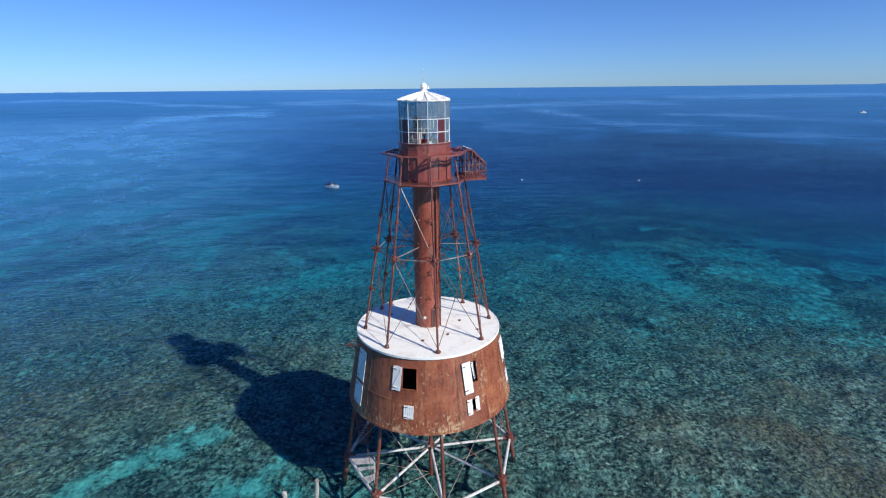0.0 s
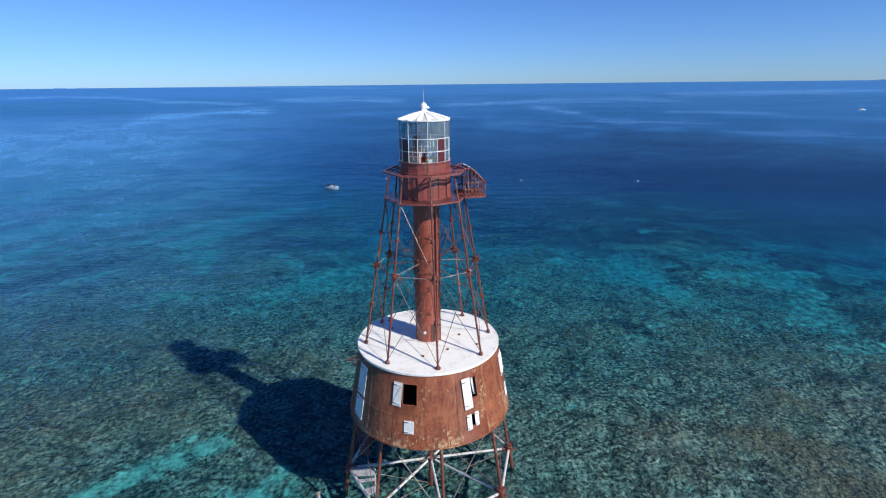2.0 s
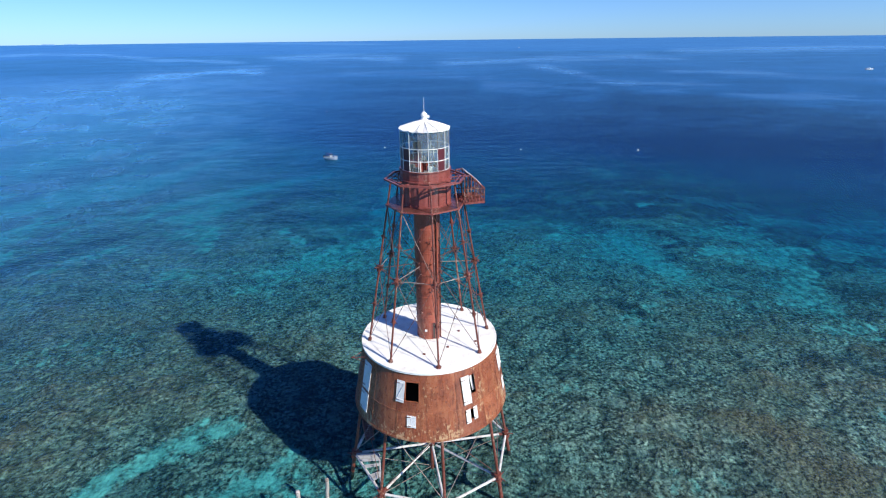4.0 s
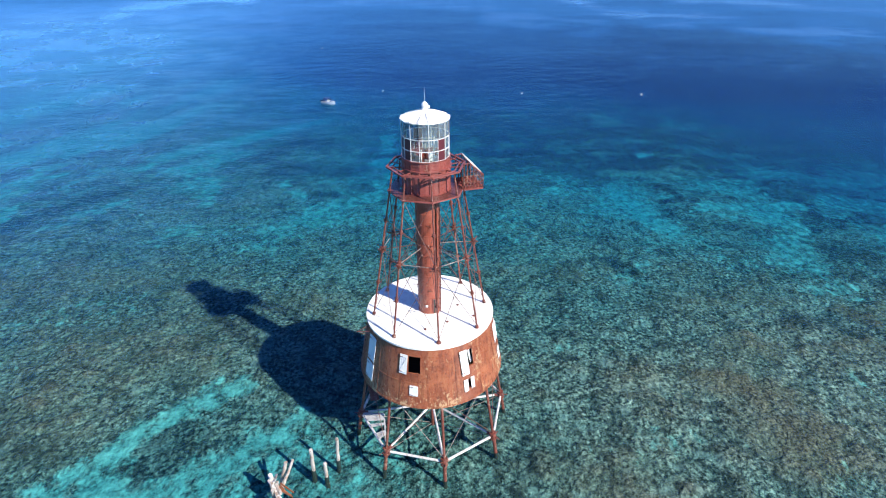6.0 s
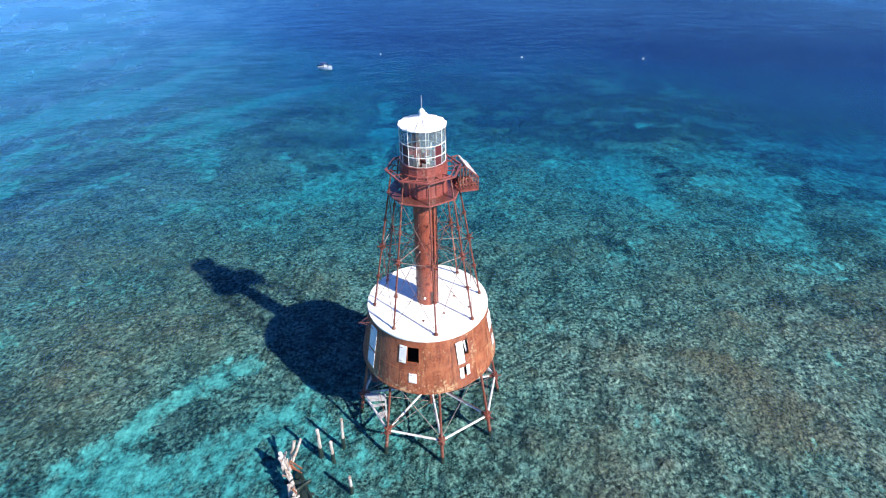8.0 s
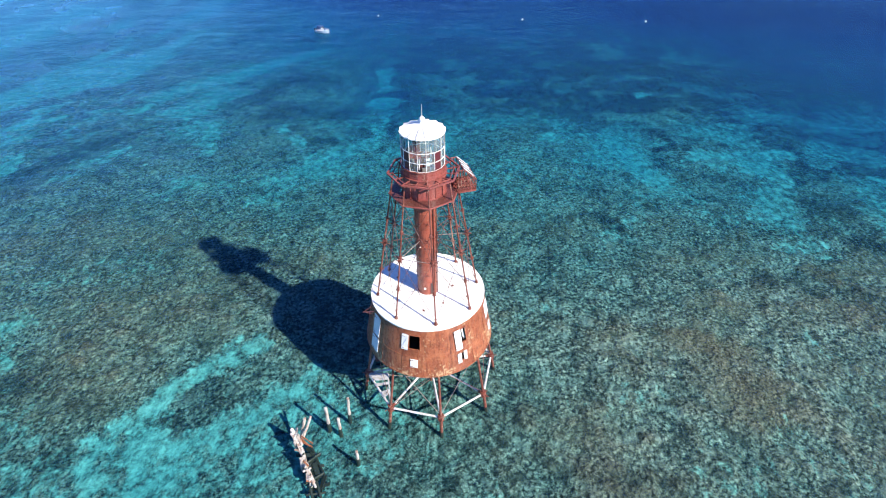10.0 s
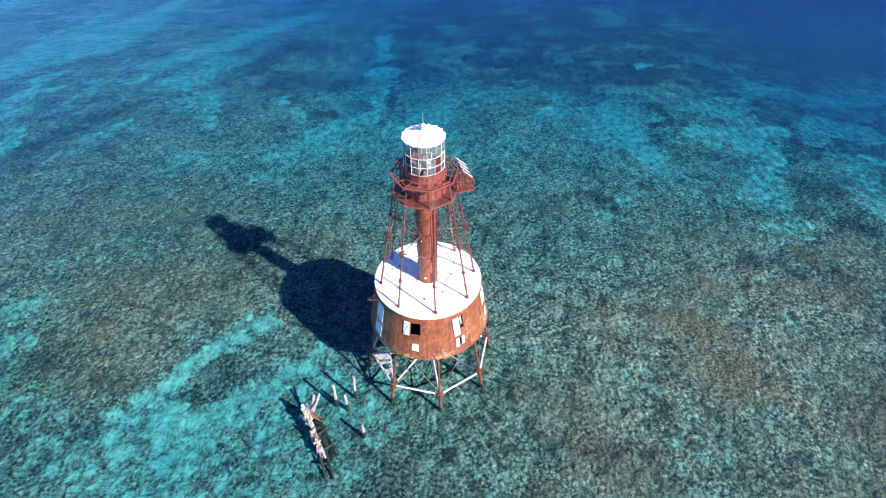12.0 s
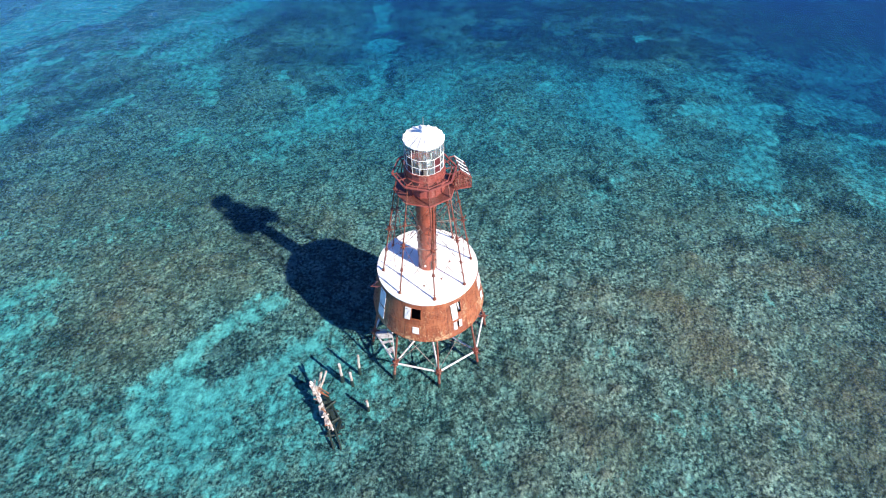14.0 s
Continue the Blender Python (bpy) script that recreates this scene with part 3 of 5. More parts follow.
# dark coral ridges along the channels and at the drop-off
RIDGE = np.zeros(X.shape)
for s in (
    1.00 * channel([(50.8, 64.4), (51.0, 59.8), (49.5, 56.5), (46.4, 53.5), (46.3, 50.4)], 1.3, 0.5),
    1.00 * channel([(67.4, 64.2), (71.9, 58.9), (76.0, 56.6), (75.0, 51.1), (71.6, 45.3), (67.2, 41.8), (64.6, 37.3)], 1.5, 0.5),
    0.90 * channel([(-6.9, 78.1), (-6.5, 71.6), (-7.1, 66.7)], 1.2, 0.5),
    0.95 * blob(28.4, 31.4, 2.6, 1.6, -35, 0.5),
    0.90 * blob(29.7, 28.4, 2.2, 1.6, -20, 0.5),
    0.75 * blob(29.3, 39.8, 2.0, 1.8, 0, 0.5),
    0.60 * blob(26.8, 41.8, 1.6, 1.2, 0, 0.5),
    0.80 * blob(49.3, 37.5, 2.6, 1.0, 0, 0.5),
    0.60 * blob(13.5, 40.1, 3.5, 1.2, 10, 0.7),
    0.50 * blob(9.1, 37.4, 2.5, 1.2, 0, 0.7),
    0.60 * blob(17.5, 14.1, 2.0, 1.2, 0, 0.7),
    0.60 * blob(19.0, 21.9, 1.6, 0.9, 0, 0.5),
    0.95 * blob(67.1, 22.1, 3.6, 2.8, -20, 0.5),
    0.70 * blob(62.3, 25.3, 3.0, 2.0, 0, 0.7),
    0.70 * blob(68.6, 32.6, 3.2, 2.0, 0, 0.7),
    0.90 * channel([(68.5, 41.9), (73.7, 44.5), (81.7, 46.8)], 2.0, 0.7),
    0.80 * blob(91.9, 60.4, 5.0, 2.5, -10, 0.7),
    0.70 * blob(88.3, 67.8, 4.0, 3.0, 0, 0.7),
    0.80 * blob(-31.1, 79.1, 9.0, 5.0, 25, 0.7),
    0.90 * blob(-39.0, 89.4, 4.0, 9.0, -35, 0.7),
    0.90 * blob(-30.1, 100.2, 8.0, 6.0, -10, 0.7),
    0.85 * blob(-19.2, 77.3, 5.0, 4.0, 0, 0.7),
    0.70 * blob(-20.8, 62.6, 4.0, 2.0, 0, 0.8),
    0.70 * blob(-13.4, 69.4, 2.5, 4.0, 0, 0.8),
    0.80 * blob(-3.5, 94.2, 3.5, 8.0, 0, 0.7),
    0.80 * channel([(-76.1, 51.4), (-72.6, 58.2), (-68.2, 64.5), (-62.9, 67.8)], 3.0, 0.8),
    0.50 * blob(-86.9, 91.3, 16.0, 6.0, 25, 0.8),
    0.45 * blob(-102.7, 101.4, 10.0, 5.0, 20, 0.8),
    0.55 * blob(-76.2, 69.5, 6.0, 2.5, 25, 0.8),
    0.60 * blob(-46.3, 82.4, 1.6, 5.0, -20, 0.8),
    0.70 * channel([(-63.1, 79.5), (-60.1, 84.4)], 1.3, 0.7),
    0.70 * blob(59.8, 81.1, 4.0, 3.0, 0, 0.7),
    0.70 * blob(40.8, 79.0, 4.0, 3.0, 0, 0.8),
    0.60 * blob(83.7, 86.1, 6.0, 5.0, 0, 0.8),
    0.70 * blob(42.1, 68.4, 5.0, 2.5, 0, 0.8),
    0.60 * blob(61.9, 66.4, 5.0, 4.0, 0, 0.8),
    0.50 * blob(53.6, 57.4, 3.0, 3.0, 0, 0.8),
    0.50 * blob(54.2, 43.4, 3.0, 2.0, 0, 0.8),
    0.45 * blob(-25.0, -3.2, 5.0, 2.4, -10, 0.6),
    0.80 * blob(-27.8, -5.1, 1.8, 1.4, 0, 0.6),
    0.65 * channel([(-21.8, -11.9), (-20.7, -14.2), (-19.8, -16.7)], 1.8, 0.9),
    0.40 * blob(-40.7, -10.7, 6.0, 3.0, 0, 0.8),
    0.40 * blob(-46.0, -7.7, 6.0, 3.0, 0, 0.8),
    0.35 * blob(-45.7, -15.0, 5.0, 4.0, 0, 0.8),
    0.50 * blob(-34.3, -12.3, 3.0, 1.6, 0, 0.8),
    0.60 * blob(-47.8, 1.1, 4.0, 3.0, 0, 0.8),
    0.50 * blob(-13.2, -15.5, 2.4, 1.2, 0, 0.7),
    0.50 * blob(-4.3, -16.8, 5.0, 2.5, 0, 0.8),
    0.40 * blob(1.9, -18.8, 9.0, 3.0, 0, 0.8),
    0.45 * blob(8.5, -4.6, 3.5, 2.0, 0, 0.8),
    0.40 * blob(-7.6, -13.4, 3.0, 1.5, 0, 0.8),
    0.40 * blob(50.2, -11.7, 6.0, 5.0, 0, 0.8),
    0.40 * blob(19.3, -13.9, 5.0, 3.0, 0, 0.8),
    0.40 * blob(47.5, -21.3, 5.0, 3.0, 0, 0.8),
    0.35 * blob(27.0, -1.2, 3.0, 2.0, 0, 0.8),
    0.45 * blob(10.7, 23.3, 2.5, 4.0, 0, 0.8),
    0.40 * blob(47.4, 14.3, 4.0, 2.5, 0, 0.8),
    0.50 * blob(61.2, 1.1, 6.0, 7.0, 0, 0.8),
    0.50 * blob(71.1, 12.2, 6.0, 5.0, 0, 0.8),
    0.50 * blob(58.0, -10.5, 8.0, 8.0, 0, 0.8),
    0.40 * blob(62.9, 10.2, 5.0, 3.0, 0, 0.8),
):
    RIDGE = np.maximum(RIDGE, s)

# the outer reef is patched with dark coral
outer = smooth(0.24 * X + 0.97 * Y, 62, 88) * smooth(X, -30, 0)
RIDGE = np.maximum(RIDGE, 0.95 * outer * smooth(fbm(X / 9 + 3, Y / 6 + 11, 5, 0.62), 0.38, 0.52))
RIDGE = np.maximum(RIDGE, 0.8 * smooth(X, 70, 90) * smooth(fbm(X / 10 + 31, Y / 7, 4, 0.6), 0.34, 0.50))
RIDGE = np.maximum(RIDGE, 0.45 * smooth(-X, 30, 60) * smooth(Y, 34, 55) * smooth(fbm(X / 9 + 71, Y / 5 + 5, 5, 0.65), 0.46, 0.60))
RIDGE = np.maximum(RIDGE, 0.6 * smooth(X, 42, 72) * (1 - smooth(Y, 30, 60)) * smooth(fbm(X / 7 + 51, Y / 7 + 9, 5, 0.65), 0.42, 0.58))
RIDGE = np.maximum(RIDGE, 0.95 * smooth(0.55 * X + Y, 96, 128) * smooth(X, 20, 45) * smooth(fbm(X / 8 + 13, Y / 6 + 44, 5, 0.62), 0.33, 0.50))
RIDGE *= 1 - 0.75 * smooth(SAND, 0.55, 0.8)

# brown, weed-grown flats
WEED = np.zeros(X.shape)
for s in (
    0.45 * blob(-38.3, 13.3, 13.0, 7.0, -5, 0.6),
    0.50 * blob(-41.7, 2.6, 9.0, 6.0, -20, 0.6),
    0.35 * blob(-27.8, 10.7, 6.0, 4.0, 0, 0.7),
    0.40 * blob(-47.6, 28.4, 18.0, 8.0, -5, 0.7),
    0.30 * blob(-61.7, 17.6, 6.0, 3.0, 0, 0.7),
    0.40 * blob(-43.8, -3.3, 6.0, 2.5, -10, 0.7),
    0.95 * blob(33.6, 3.6, 5.5, 3.0, -15, 0.7),
    0.85 * blob(35.1, -4.1, 5.0, 3.6, 0, 0.7),
    0.70 * blob(39.2, 9.0, 6.0, 2.6, 0, 0.8),
    0.95 * blob(55.7, 15.8, 2.6, 1.8, 0, 0.6),
    0.60 * blob(60.8, 16.2, 5.0, 2.5, 0, 0.8),
    0.80 * blob(51.5, -9.5, 6.0, 4.5, 0, 0.7),
    0.70 * blob(48.3, -18.3, 5.0, 4.0, 0, 0.8),
    0.60 * blob(19.0, -15.2, 5.0, 3.4, 0, 0.8),
    0.55 * blob(15.1, -8.0, 5.0, 3.4, 0, 0.9),
    0.40 * blob(20.2, 30.0, 7.0, 3.0, 0, 0.8),
    0.45 * blob(40.8, 20.8, 9.0, 3.0, 0, 0.9),
    0.35 * blob(-17.8, 23.2, 5.0, 3.0, 0, 0.8),
    0.60 * blob(56.1, 7.3, 5.0, 2.5, 0, 0.8),
    0.40 * blob(22.9, 4.1, 3.0, 2.0, 0, 0.9),
    0.40 * blob(49.6, -2.1, 5.0, 3.0, 0, 0.9),
):
    WEED = np.maximum(WEED, s)

def settled(field, reach=11):
    """The field with its steps worn down to gentle slopes."""
    for _ in range(3):
        for ax in (0, 1):
            pad = np.concatenate([np.repeat(field.take([0], ax), reach + 1, ax), field, np.repeat(field.take([-1], ax), reach, ax)], ax)
            run = np.cumsum(pad, ax)
            n = field.shape[ax]
            field = (run.take(range(2 * reach + 1, 2 * reach + 1 + n), ax) - run.take(range(n), ax)) / (2 * reach + 1)
    return field


# depth: a shallow reef top that falls away past a wavering edge
EDGE_Y = np.interp(WX, [-400, -190, -90, -40, -15, 5, 23, 51, 69, 88, 102, 140, 400], [330, 220, 165, 122, 108, 106, 112, 114, 116, 118, 115, 98, 0])
past = WY - EDGE_Y + 46 * (fbm(X / 42 + 7, Y / 42, 3) - 0.5) + 24 * (fbm(X / 13 + 2, Y / 13 + 60, 4, 0.6) - 0.5)
DEPTH = 0.85 - 0.4 * WEED + 1.6 * settled(SAND) + 0.95 * smooth(Y, 4, 40) + 1.3 * smooth(past, -85, 0) + 7.5 * smooth(past, -35, 100) + 8 * smooth(past, 40, 190)
lee = smooth((90 * (fbm(X / 70, Y / 70 + 9) - 0.5) - X) / (70 + 0.22 * np.maximum(Y, 0)), -0.25, 1.4) * smooth(Y, 50, 130)
DEPTH = DEPTH * (1 - lee) + lee * (2.2 + 2.2 * fbm(X / 40, Y / 40) + 3.5 * smooth(np.hypot(X, Y), 200, 800))
DEPTH -= 0.32 * smooth(X, 6, 20) * (1 - smooth(Y, -2, 16)) * (1 - settled(SAND))
DEPTH -= 0.25 * smooth(-X, 32, 60) * smooth(Y, 8, 24)
DEPTH += (0.3 + 0.12 * smooth(-X, -15, 45)) * smooth(Y, 26, 75) + 8 * smooth(-Y, 60, 300) + 1.7 * smooth(X, 54, 100) * smooth(Y, 12, 60)


def heads(x, y):
    """Rounded coral heads scattered one to a cell: height of the tallest at each place."""
    best = np.zeros(x.shape)
    xi, yi = np.floor(x).astype(int), np.floor(y).astype(int)
    for dx in (-1, 0, 1):
        for dy in (-1, 0, 1):
            cx, cy = xi + dx, yi + dy
            px, py = cx + _LAT[cx % 512, cy % 512], cy + _LAT[(cx + 91) % 512, (cy + 37) % 512]
            size = 0.18 + 0.5 * _LAT[(cx + 11) % 512, (cy + 201) % 512] ** 2
            d = np.hypot(x - px, y - py) / size
            best = np.maximum(best, size * np.sqrt(np.clip(1 - d * d, 0, 1)))
    return best


bare = 1 - 0.75 * settled(SAND, 3)
near = (1 - smooth(Y, 90, 111)) * (1 - smooth(np.abs(X), 82, 95))
CORAL = heads(X / 1.5, Y / 1.5) + 0.9 * heads(X / 4.2 + 50, Y / 4.2 + 20) * smooth(fbm(X / 18 + 5, Y / 18, 3), 0.45, 0.62)
rough_bed = (fbm(X / 1.1, Y / 1.1, 3, 0.6) - 0.5) * 0.5 + (fbm(X / 6, Y / 6, 3) - 0.5) * 0.5 + 0.40 * CORAL - 0.15
Z = -0.62 * DEPTH + 0.8 * near * rough_bed * bare
Z = np.minimum(Z, -0.12)
Z += 25 * np.clip((np.hypot(X, Y) - 3000) / 1960, 0, 1)
ny, nx = X.shape
me = bpy.data.meshes.new("seabed")
idx = np.arange(nx * ny).reshape(ny, nx)
quads = np.stack([idx[:-1, :-1], idx[:-1, 1:], idx[1:, 1:], idx[1:, :-1]], -1).reshape(-1, 4)
me.vertices.add(nx * ny)
me.vertices.foreach_set("co", np.stack([X, Y, Z], -1).astype(np.float32).ravel())
me.loops.add(quads.size)
me.loops.foreach_set("vertex_index", quads.astype(np.int32).ravel())
me.polygons.add(len(quads))
me.polygons.foreach_set("loop_start", np.arange(0, quads.size, 4, dtype=np.int32))
me.polygons.foreach_set("use_smooth", np.ones(len(quads), dtype=bool))
me.update(calc_edges=True)
for nm, field in (("sand", SAND), ("weed", WEED), ("ridge", RIDGE), ("coral", np.clip(CORAL * 1.6, 0, 1) * bare)):
    at = me.attributes.new(nm, "FLOAT", "POINT")
    at.data.foreach_set("value", field.astype(np.float32).ravel())
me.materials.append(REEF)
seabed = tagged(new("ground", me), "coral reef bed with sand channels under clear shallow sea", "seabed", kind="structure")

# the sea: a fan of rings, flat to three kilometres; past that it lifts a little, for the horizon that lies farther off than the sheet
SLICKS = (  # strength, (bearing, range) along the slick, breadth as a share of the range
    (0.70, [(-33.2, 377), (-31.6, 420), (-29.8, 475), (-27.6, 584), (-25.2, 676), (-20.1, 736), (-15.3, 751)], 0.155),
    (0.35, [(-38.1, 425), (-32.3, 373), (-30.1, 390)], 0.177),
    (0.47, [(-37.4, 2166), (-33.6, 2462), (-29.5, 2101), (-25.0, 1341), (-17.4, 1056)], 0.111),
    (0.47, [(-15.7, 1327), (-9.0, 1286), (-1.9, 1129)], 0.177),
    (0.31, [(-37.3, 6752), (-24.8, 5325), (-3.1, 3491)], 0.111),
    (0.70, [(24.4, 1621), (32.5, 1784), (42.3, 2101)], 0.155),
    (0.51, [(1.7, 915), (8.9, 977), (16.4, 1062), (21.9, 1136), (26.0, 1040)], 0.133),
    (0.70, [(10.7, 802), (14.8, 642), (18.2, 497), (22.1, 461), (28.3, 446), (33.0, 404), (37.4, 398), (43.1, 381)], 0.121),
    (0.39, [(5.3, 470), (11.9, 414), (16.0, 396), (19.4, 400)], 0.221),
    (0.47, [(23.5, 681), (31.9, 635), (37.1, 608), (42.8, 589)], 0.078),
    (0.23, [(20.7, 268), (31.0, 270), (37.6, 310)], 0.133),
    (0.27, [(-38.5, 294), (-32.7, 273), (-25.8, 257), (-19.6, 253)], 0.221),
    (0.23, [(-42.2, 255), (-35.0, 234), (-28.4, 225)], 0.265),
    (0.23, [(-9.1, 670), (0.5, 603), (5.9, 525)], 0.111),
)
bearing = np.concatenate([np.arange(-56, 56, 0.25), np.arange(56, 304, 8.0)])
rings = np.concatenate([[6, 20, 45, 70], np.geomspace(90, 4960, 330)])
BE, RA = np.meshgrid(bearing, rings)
SLICK_SHEEN = np.zeros(BE.shape)
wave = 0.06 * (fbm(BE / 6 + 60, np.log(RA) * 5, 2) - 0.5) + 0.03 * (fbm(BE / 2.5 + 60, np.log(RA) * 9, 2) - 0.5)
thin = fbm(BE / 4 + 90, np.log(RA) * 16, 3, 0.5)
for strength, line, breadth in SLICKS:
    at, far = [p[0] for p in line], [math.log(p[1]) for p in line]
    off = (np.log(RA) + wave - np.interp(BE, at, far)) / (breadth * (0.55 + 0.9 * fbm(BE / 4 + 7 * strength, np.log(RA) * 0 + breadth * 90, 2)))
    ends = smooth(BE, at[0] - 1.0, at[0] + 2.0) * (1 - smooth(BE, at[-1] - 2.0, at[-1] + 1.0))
    SLICK_SHEEN = np.maximum(SLICK_SHEEN, strength * np.exp(-off * off) * ends * (0.45 + 0.9 * smooth(thin, 0.35, 0.6)))
# ruffled lee side: sheen painted stronger by bearing, so more sky shows on it
SLICK_SHEEN = np.maximum(SLICK_SHEEN, 1.15 * smooth(-BE, -2, 32) * smooth(RA, 32, 92) * (1 - smooth(RA, 350, 900)) * (0.7 + 0.3 * smooth(fbm(BE / 2, np.log(RA) * 20, 4, 0.6), 0.3, 0.7)))
# sheen raised with range, to brighten the far water
SLICK_SHEEN = SLICK_SHEEN + 0.42 * smooth(RA, 200, 800) + 0.10 * smooth(RA, 900, 3000)
# sheen painted weaker by bearing and range, to darken the water off the drop-off
SLICK_SHEEN = SLICK_SHEEN - 0.55 * smooth(BE, 8, 30) * smooth(RA, 55, 110) * (1 - smooth(RA, 240, 520))
nr, nb = BE.shape
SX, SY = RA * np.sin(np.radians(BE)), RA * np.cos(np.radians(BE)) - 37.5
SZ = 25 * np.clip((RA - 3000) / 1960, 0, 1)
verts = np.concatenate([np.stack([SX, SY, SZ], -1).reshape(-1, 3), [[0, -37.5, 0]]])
faces = []
for k in range(nb):
    j = (k + 1) % nb
    faces.append((nr * nb, j, k))
    faces.extend((i * nb + k, i * nb + j, (i + 1) * nb + j, (i + 1) * nb + k) for i in range(nr - 1))
me = bpy.data.meshes.new("water")
me.from_pydata(verts.tolist(), [], faces)
at = me.attributes.new("slick_sheen", "FLOAT", "POINT")
at.data.foreach_set("value", np.append(SLICK_SHEEN.ravel(), 0.0).astype(np.float32))
me.materials.append(SEA), me.materials.append(DEEP)
for f in me.polygons:
    f.material_index = int(f.center.xy.length > 1600)
    f.use_smooth = True
me.update()
if me.polygons[5].normal.z < 0:
    me.flip_normals()
sea = tagged(new("water", me), "clear turquoise to deep blue sea with light ripples", "sea", kind="structure")
sea.visible_shadow = False

# ---------------------------------------------------------------- the lighthouse
tower = thing("lighthouse", "rusted iron screw-pile lighthouse standing in shallow reef water", "lighthouse")
TURN = 7.5
DECK, DRUM_B, RING, MID, GAL, RAIL = 13.6, 8.1, 2.0, 20.0, 25.17, 27.05


def leg_r(z):
    return 4.95 - 0.178 * (z - DECK)


def leg_at(i, z):
    return polar(leg_r(z), TURN + 45 * i, z)


for i in range(8):
    bm = bmesh.new()
    tube(bm, leg_at(i, -2.2), leg_at(i, RING), 0.17, n=12)
    tube(bm, leg_at(i, RING), leg_at(i, DECK), 0.125, n=12)
    tube(bm, leg_at(i, DECK), leg_at(i, RAIL), 0.080, 0.064, n=10)
    leg = part("leg", bm, LEGM, tower, smooth=False)
    bm = bmesh.new()
    tube(bm, leg_at(i, -2.2), leg_at(i, -0.05), 0.205, 0.19, n=12)
    part("weed_sleeve", bm, SLIME, leg, "dark weed-grown leg foot")
    for z, r, h in ((RING, 0.27, 0.62), (DECK + 0.1, 0.125, 0.16), (MID, 0.15, 0.42), (16.9, 0.12, 0.2), (22.6, 0.11, 0.2)):
        bm = bmesh.new()
        tube(bm, leg_at(i, z - h / 2), leg_at(i, z + h / 2), r, n=12)
        tube(bm, leg_at(i, z - h / 2 - 0.04), leg_at(i, z - h / 2 + 0.06), r * 1.2, n=12)
        tube(bm, leg_at(i, z + h / 2 - 0.06), leg_at(i, z + h / 2 + 0.04), r * 1.2, n=12)
        part("collar", bm, LEGM, leg)

def star(c, axis_dir, length, r, n=7, turn=0.0):
    """Rod ends and nuts that stick out all round a joint."""
    bm = bmesh.new()
    u = axis_dir.orthogonal().normalized()
    w = axis_dir.cross(u).normalized()
    for k in range(n):
        a = turn + k * math.tau / n
        d = (u * math.cos(a) + w * math.sin(a) + axis_dir * (0.35 if k % 2 else -0.35)).normalized()
        tube(bm, c + d * 0.06, c + d * length * (0.8 + 0.35 * ((k * 5) % 3) / 2), r, n=6)
        tube(bm, c + d * length * 0.45, c + d * length * 0.62, r * 2.1, n=6)
    return bm


for i in range(8):
    up = (leg_at(i, RAIL) - leg_at(i, 0)).normalized()
    part("rod_joint", star(leg_at(i, MID), up, 0.52, 0.03, 8, 0.4 * i), LEGM, tower, "star of rusted rod ends")
    part("rod_joint", star(leg_at(i, RING), up, 0.62, 0.04, 6, 0.7 * i), LEGM, tower, "star of rusted rod ends")
    for z in (16.9, 22.6):
        part("rod_joint", star(leg_at(i, z), up, 0.3, 0.024, 5, 0.9 * i), LEGM, tower, "star of rusted rod ends")
    for z, ln in ((16.1, 0.2), (18.2, 0.2), (19.45, 0.34), (20.3, 0.34), (22.2, 0.2)):
        q = polar(0.99, TURN + 45 * i, z)
        part("rod_anchor", star(q, Vector((q.x, q.y, 0)).normalized(), ln, 0.028, 4, 0.6 * i + z), LEGM, tower, "dark rusted rod anchor")
    bm = bmesh.new()
    foot = leg_at(i, DECK)
    box(bm, Matrix.Translation((foot.x, foot.y, DECK + 0.035)) @ pose(0, 0, 0, 0, 0, TURN + 45 * i), 0.30, 0.22, 0.05)
    for s in (-1, 1):
        tube(bm, foot + polar(0.17, TURN + 45 * i + 90 * s, 0.04), foot + polar(0.17, TURN + 45 * i + 90 * s, 0.16), 0.035, n=6)
    part("foot_plate", bm, FLOOR, tower, "rusted foot plate bolted to the deck")

bm = bmesh.new()
tube(bm, (0, 0, -2.2), (0, 0, DRUM_B), 0.19, n=14)
pile = part("central_pile", bm, LEGM, tower)
bm = bmesh.new()
lathe(bm, [(0, RING - 0.26), (0.24, RING - 0.26), (0.29, RING - 0.15), (0.29, RING + 0.15), (0.24, RING + 0.26), (0, RING + 0.26)], 16)
part("hub", bm, LEGM, pile)
part("rod_joint", star(Vector((0, 0, RING + 0.2)), Vector((0, 0, 1)), 0.8, 0.04, 9), PALEROD, pile, "pale star of rod ends")

for i in range(8):
    a, c, n = leg_at(i, RING), leg_at(i + 1, RING), Vector((0, 0, RING))
    bm = bmesh.new()
    tube(bm, a.lerp(n, 0.05), a.lerp(n, 0.93), 0.105, n=10)
    st = part("radial_strut", bm, STRUT, tower, "weathered white horizontal strut")
    bm = bmesh.new()
    tube(bm, a.lerp(n, 0.04), a.lerp(n, 0.09), 0.15, n=10)
    part("socket", bm, LEGM, st)
    bm = bmesh.new()
    tube(bm, a.lerp(c, 0.06), a.lerp(c, 0.94), 0.115, n=10)
    st = part("ring_strut", bm, STRUT, tower, "weathered white horizontal strut")
    for f in (0.05, 0.95):
        bm = bmesh.new()
        tube(bm, a.lerp(c, f - 0.02), a.lerp(c, f + 0.02), 0.16, n=10)
        part("socket", bm, LEGM, st)


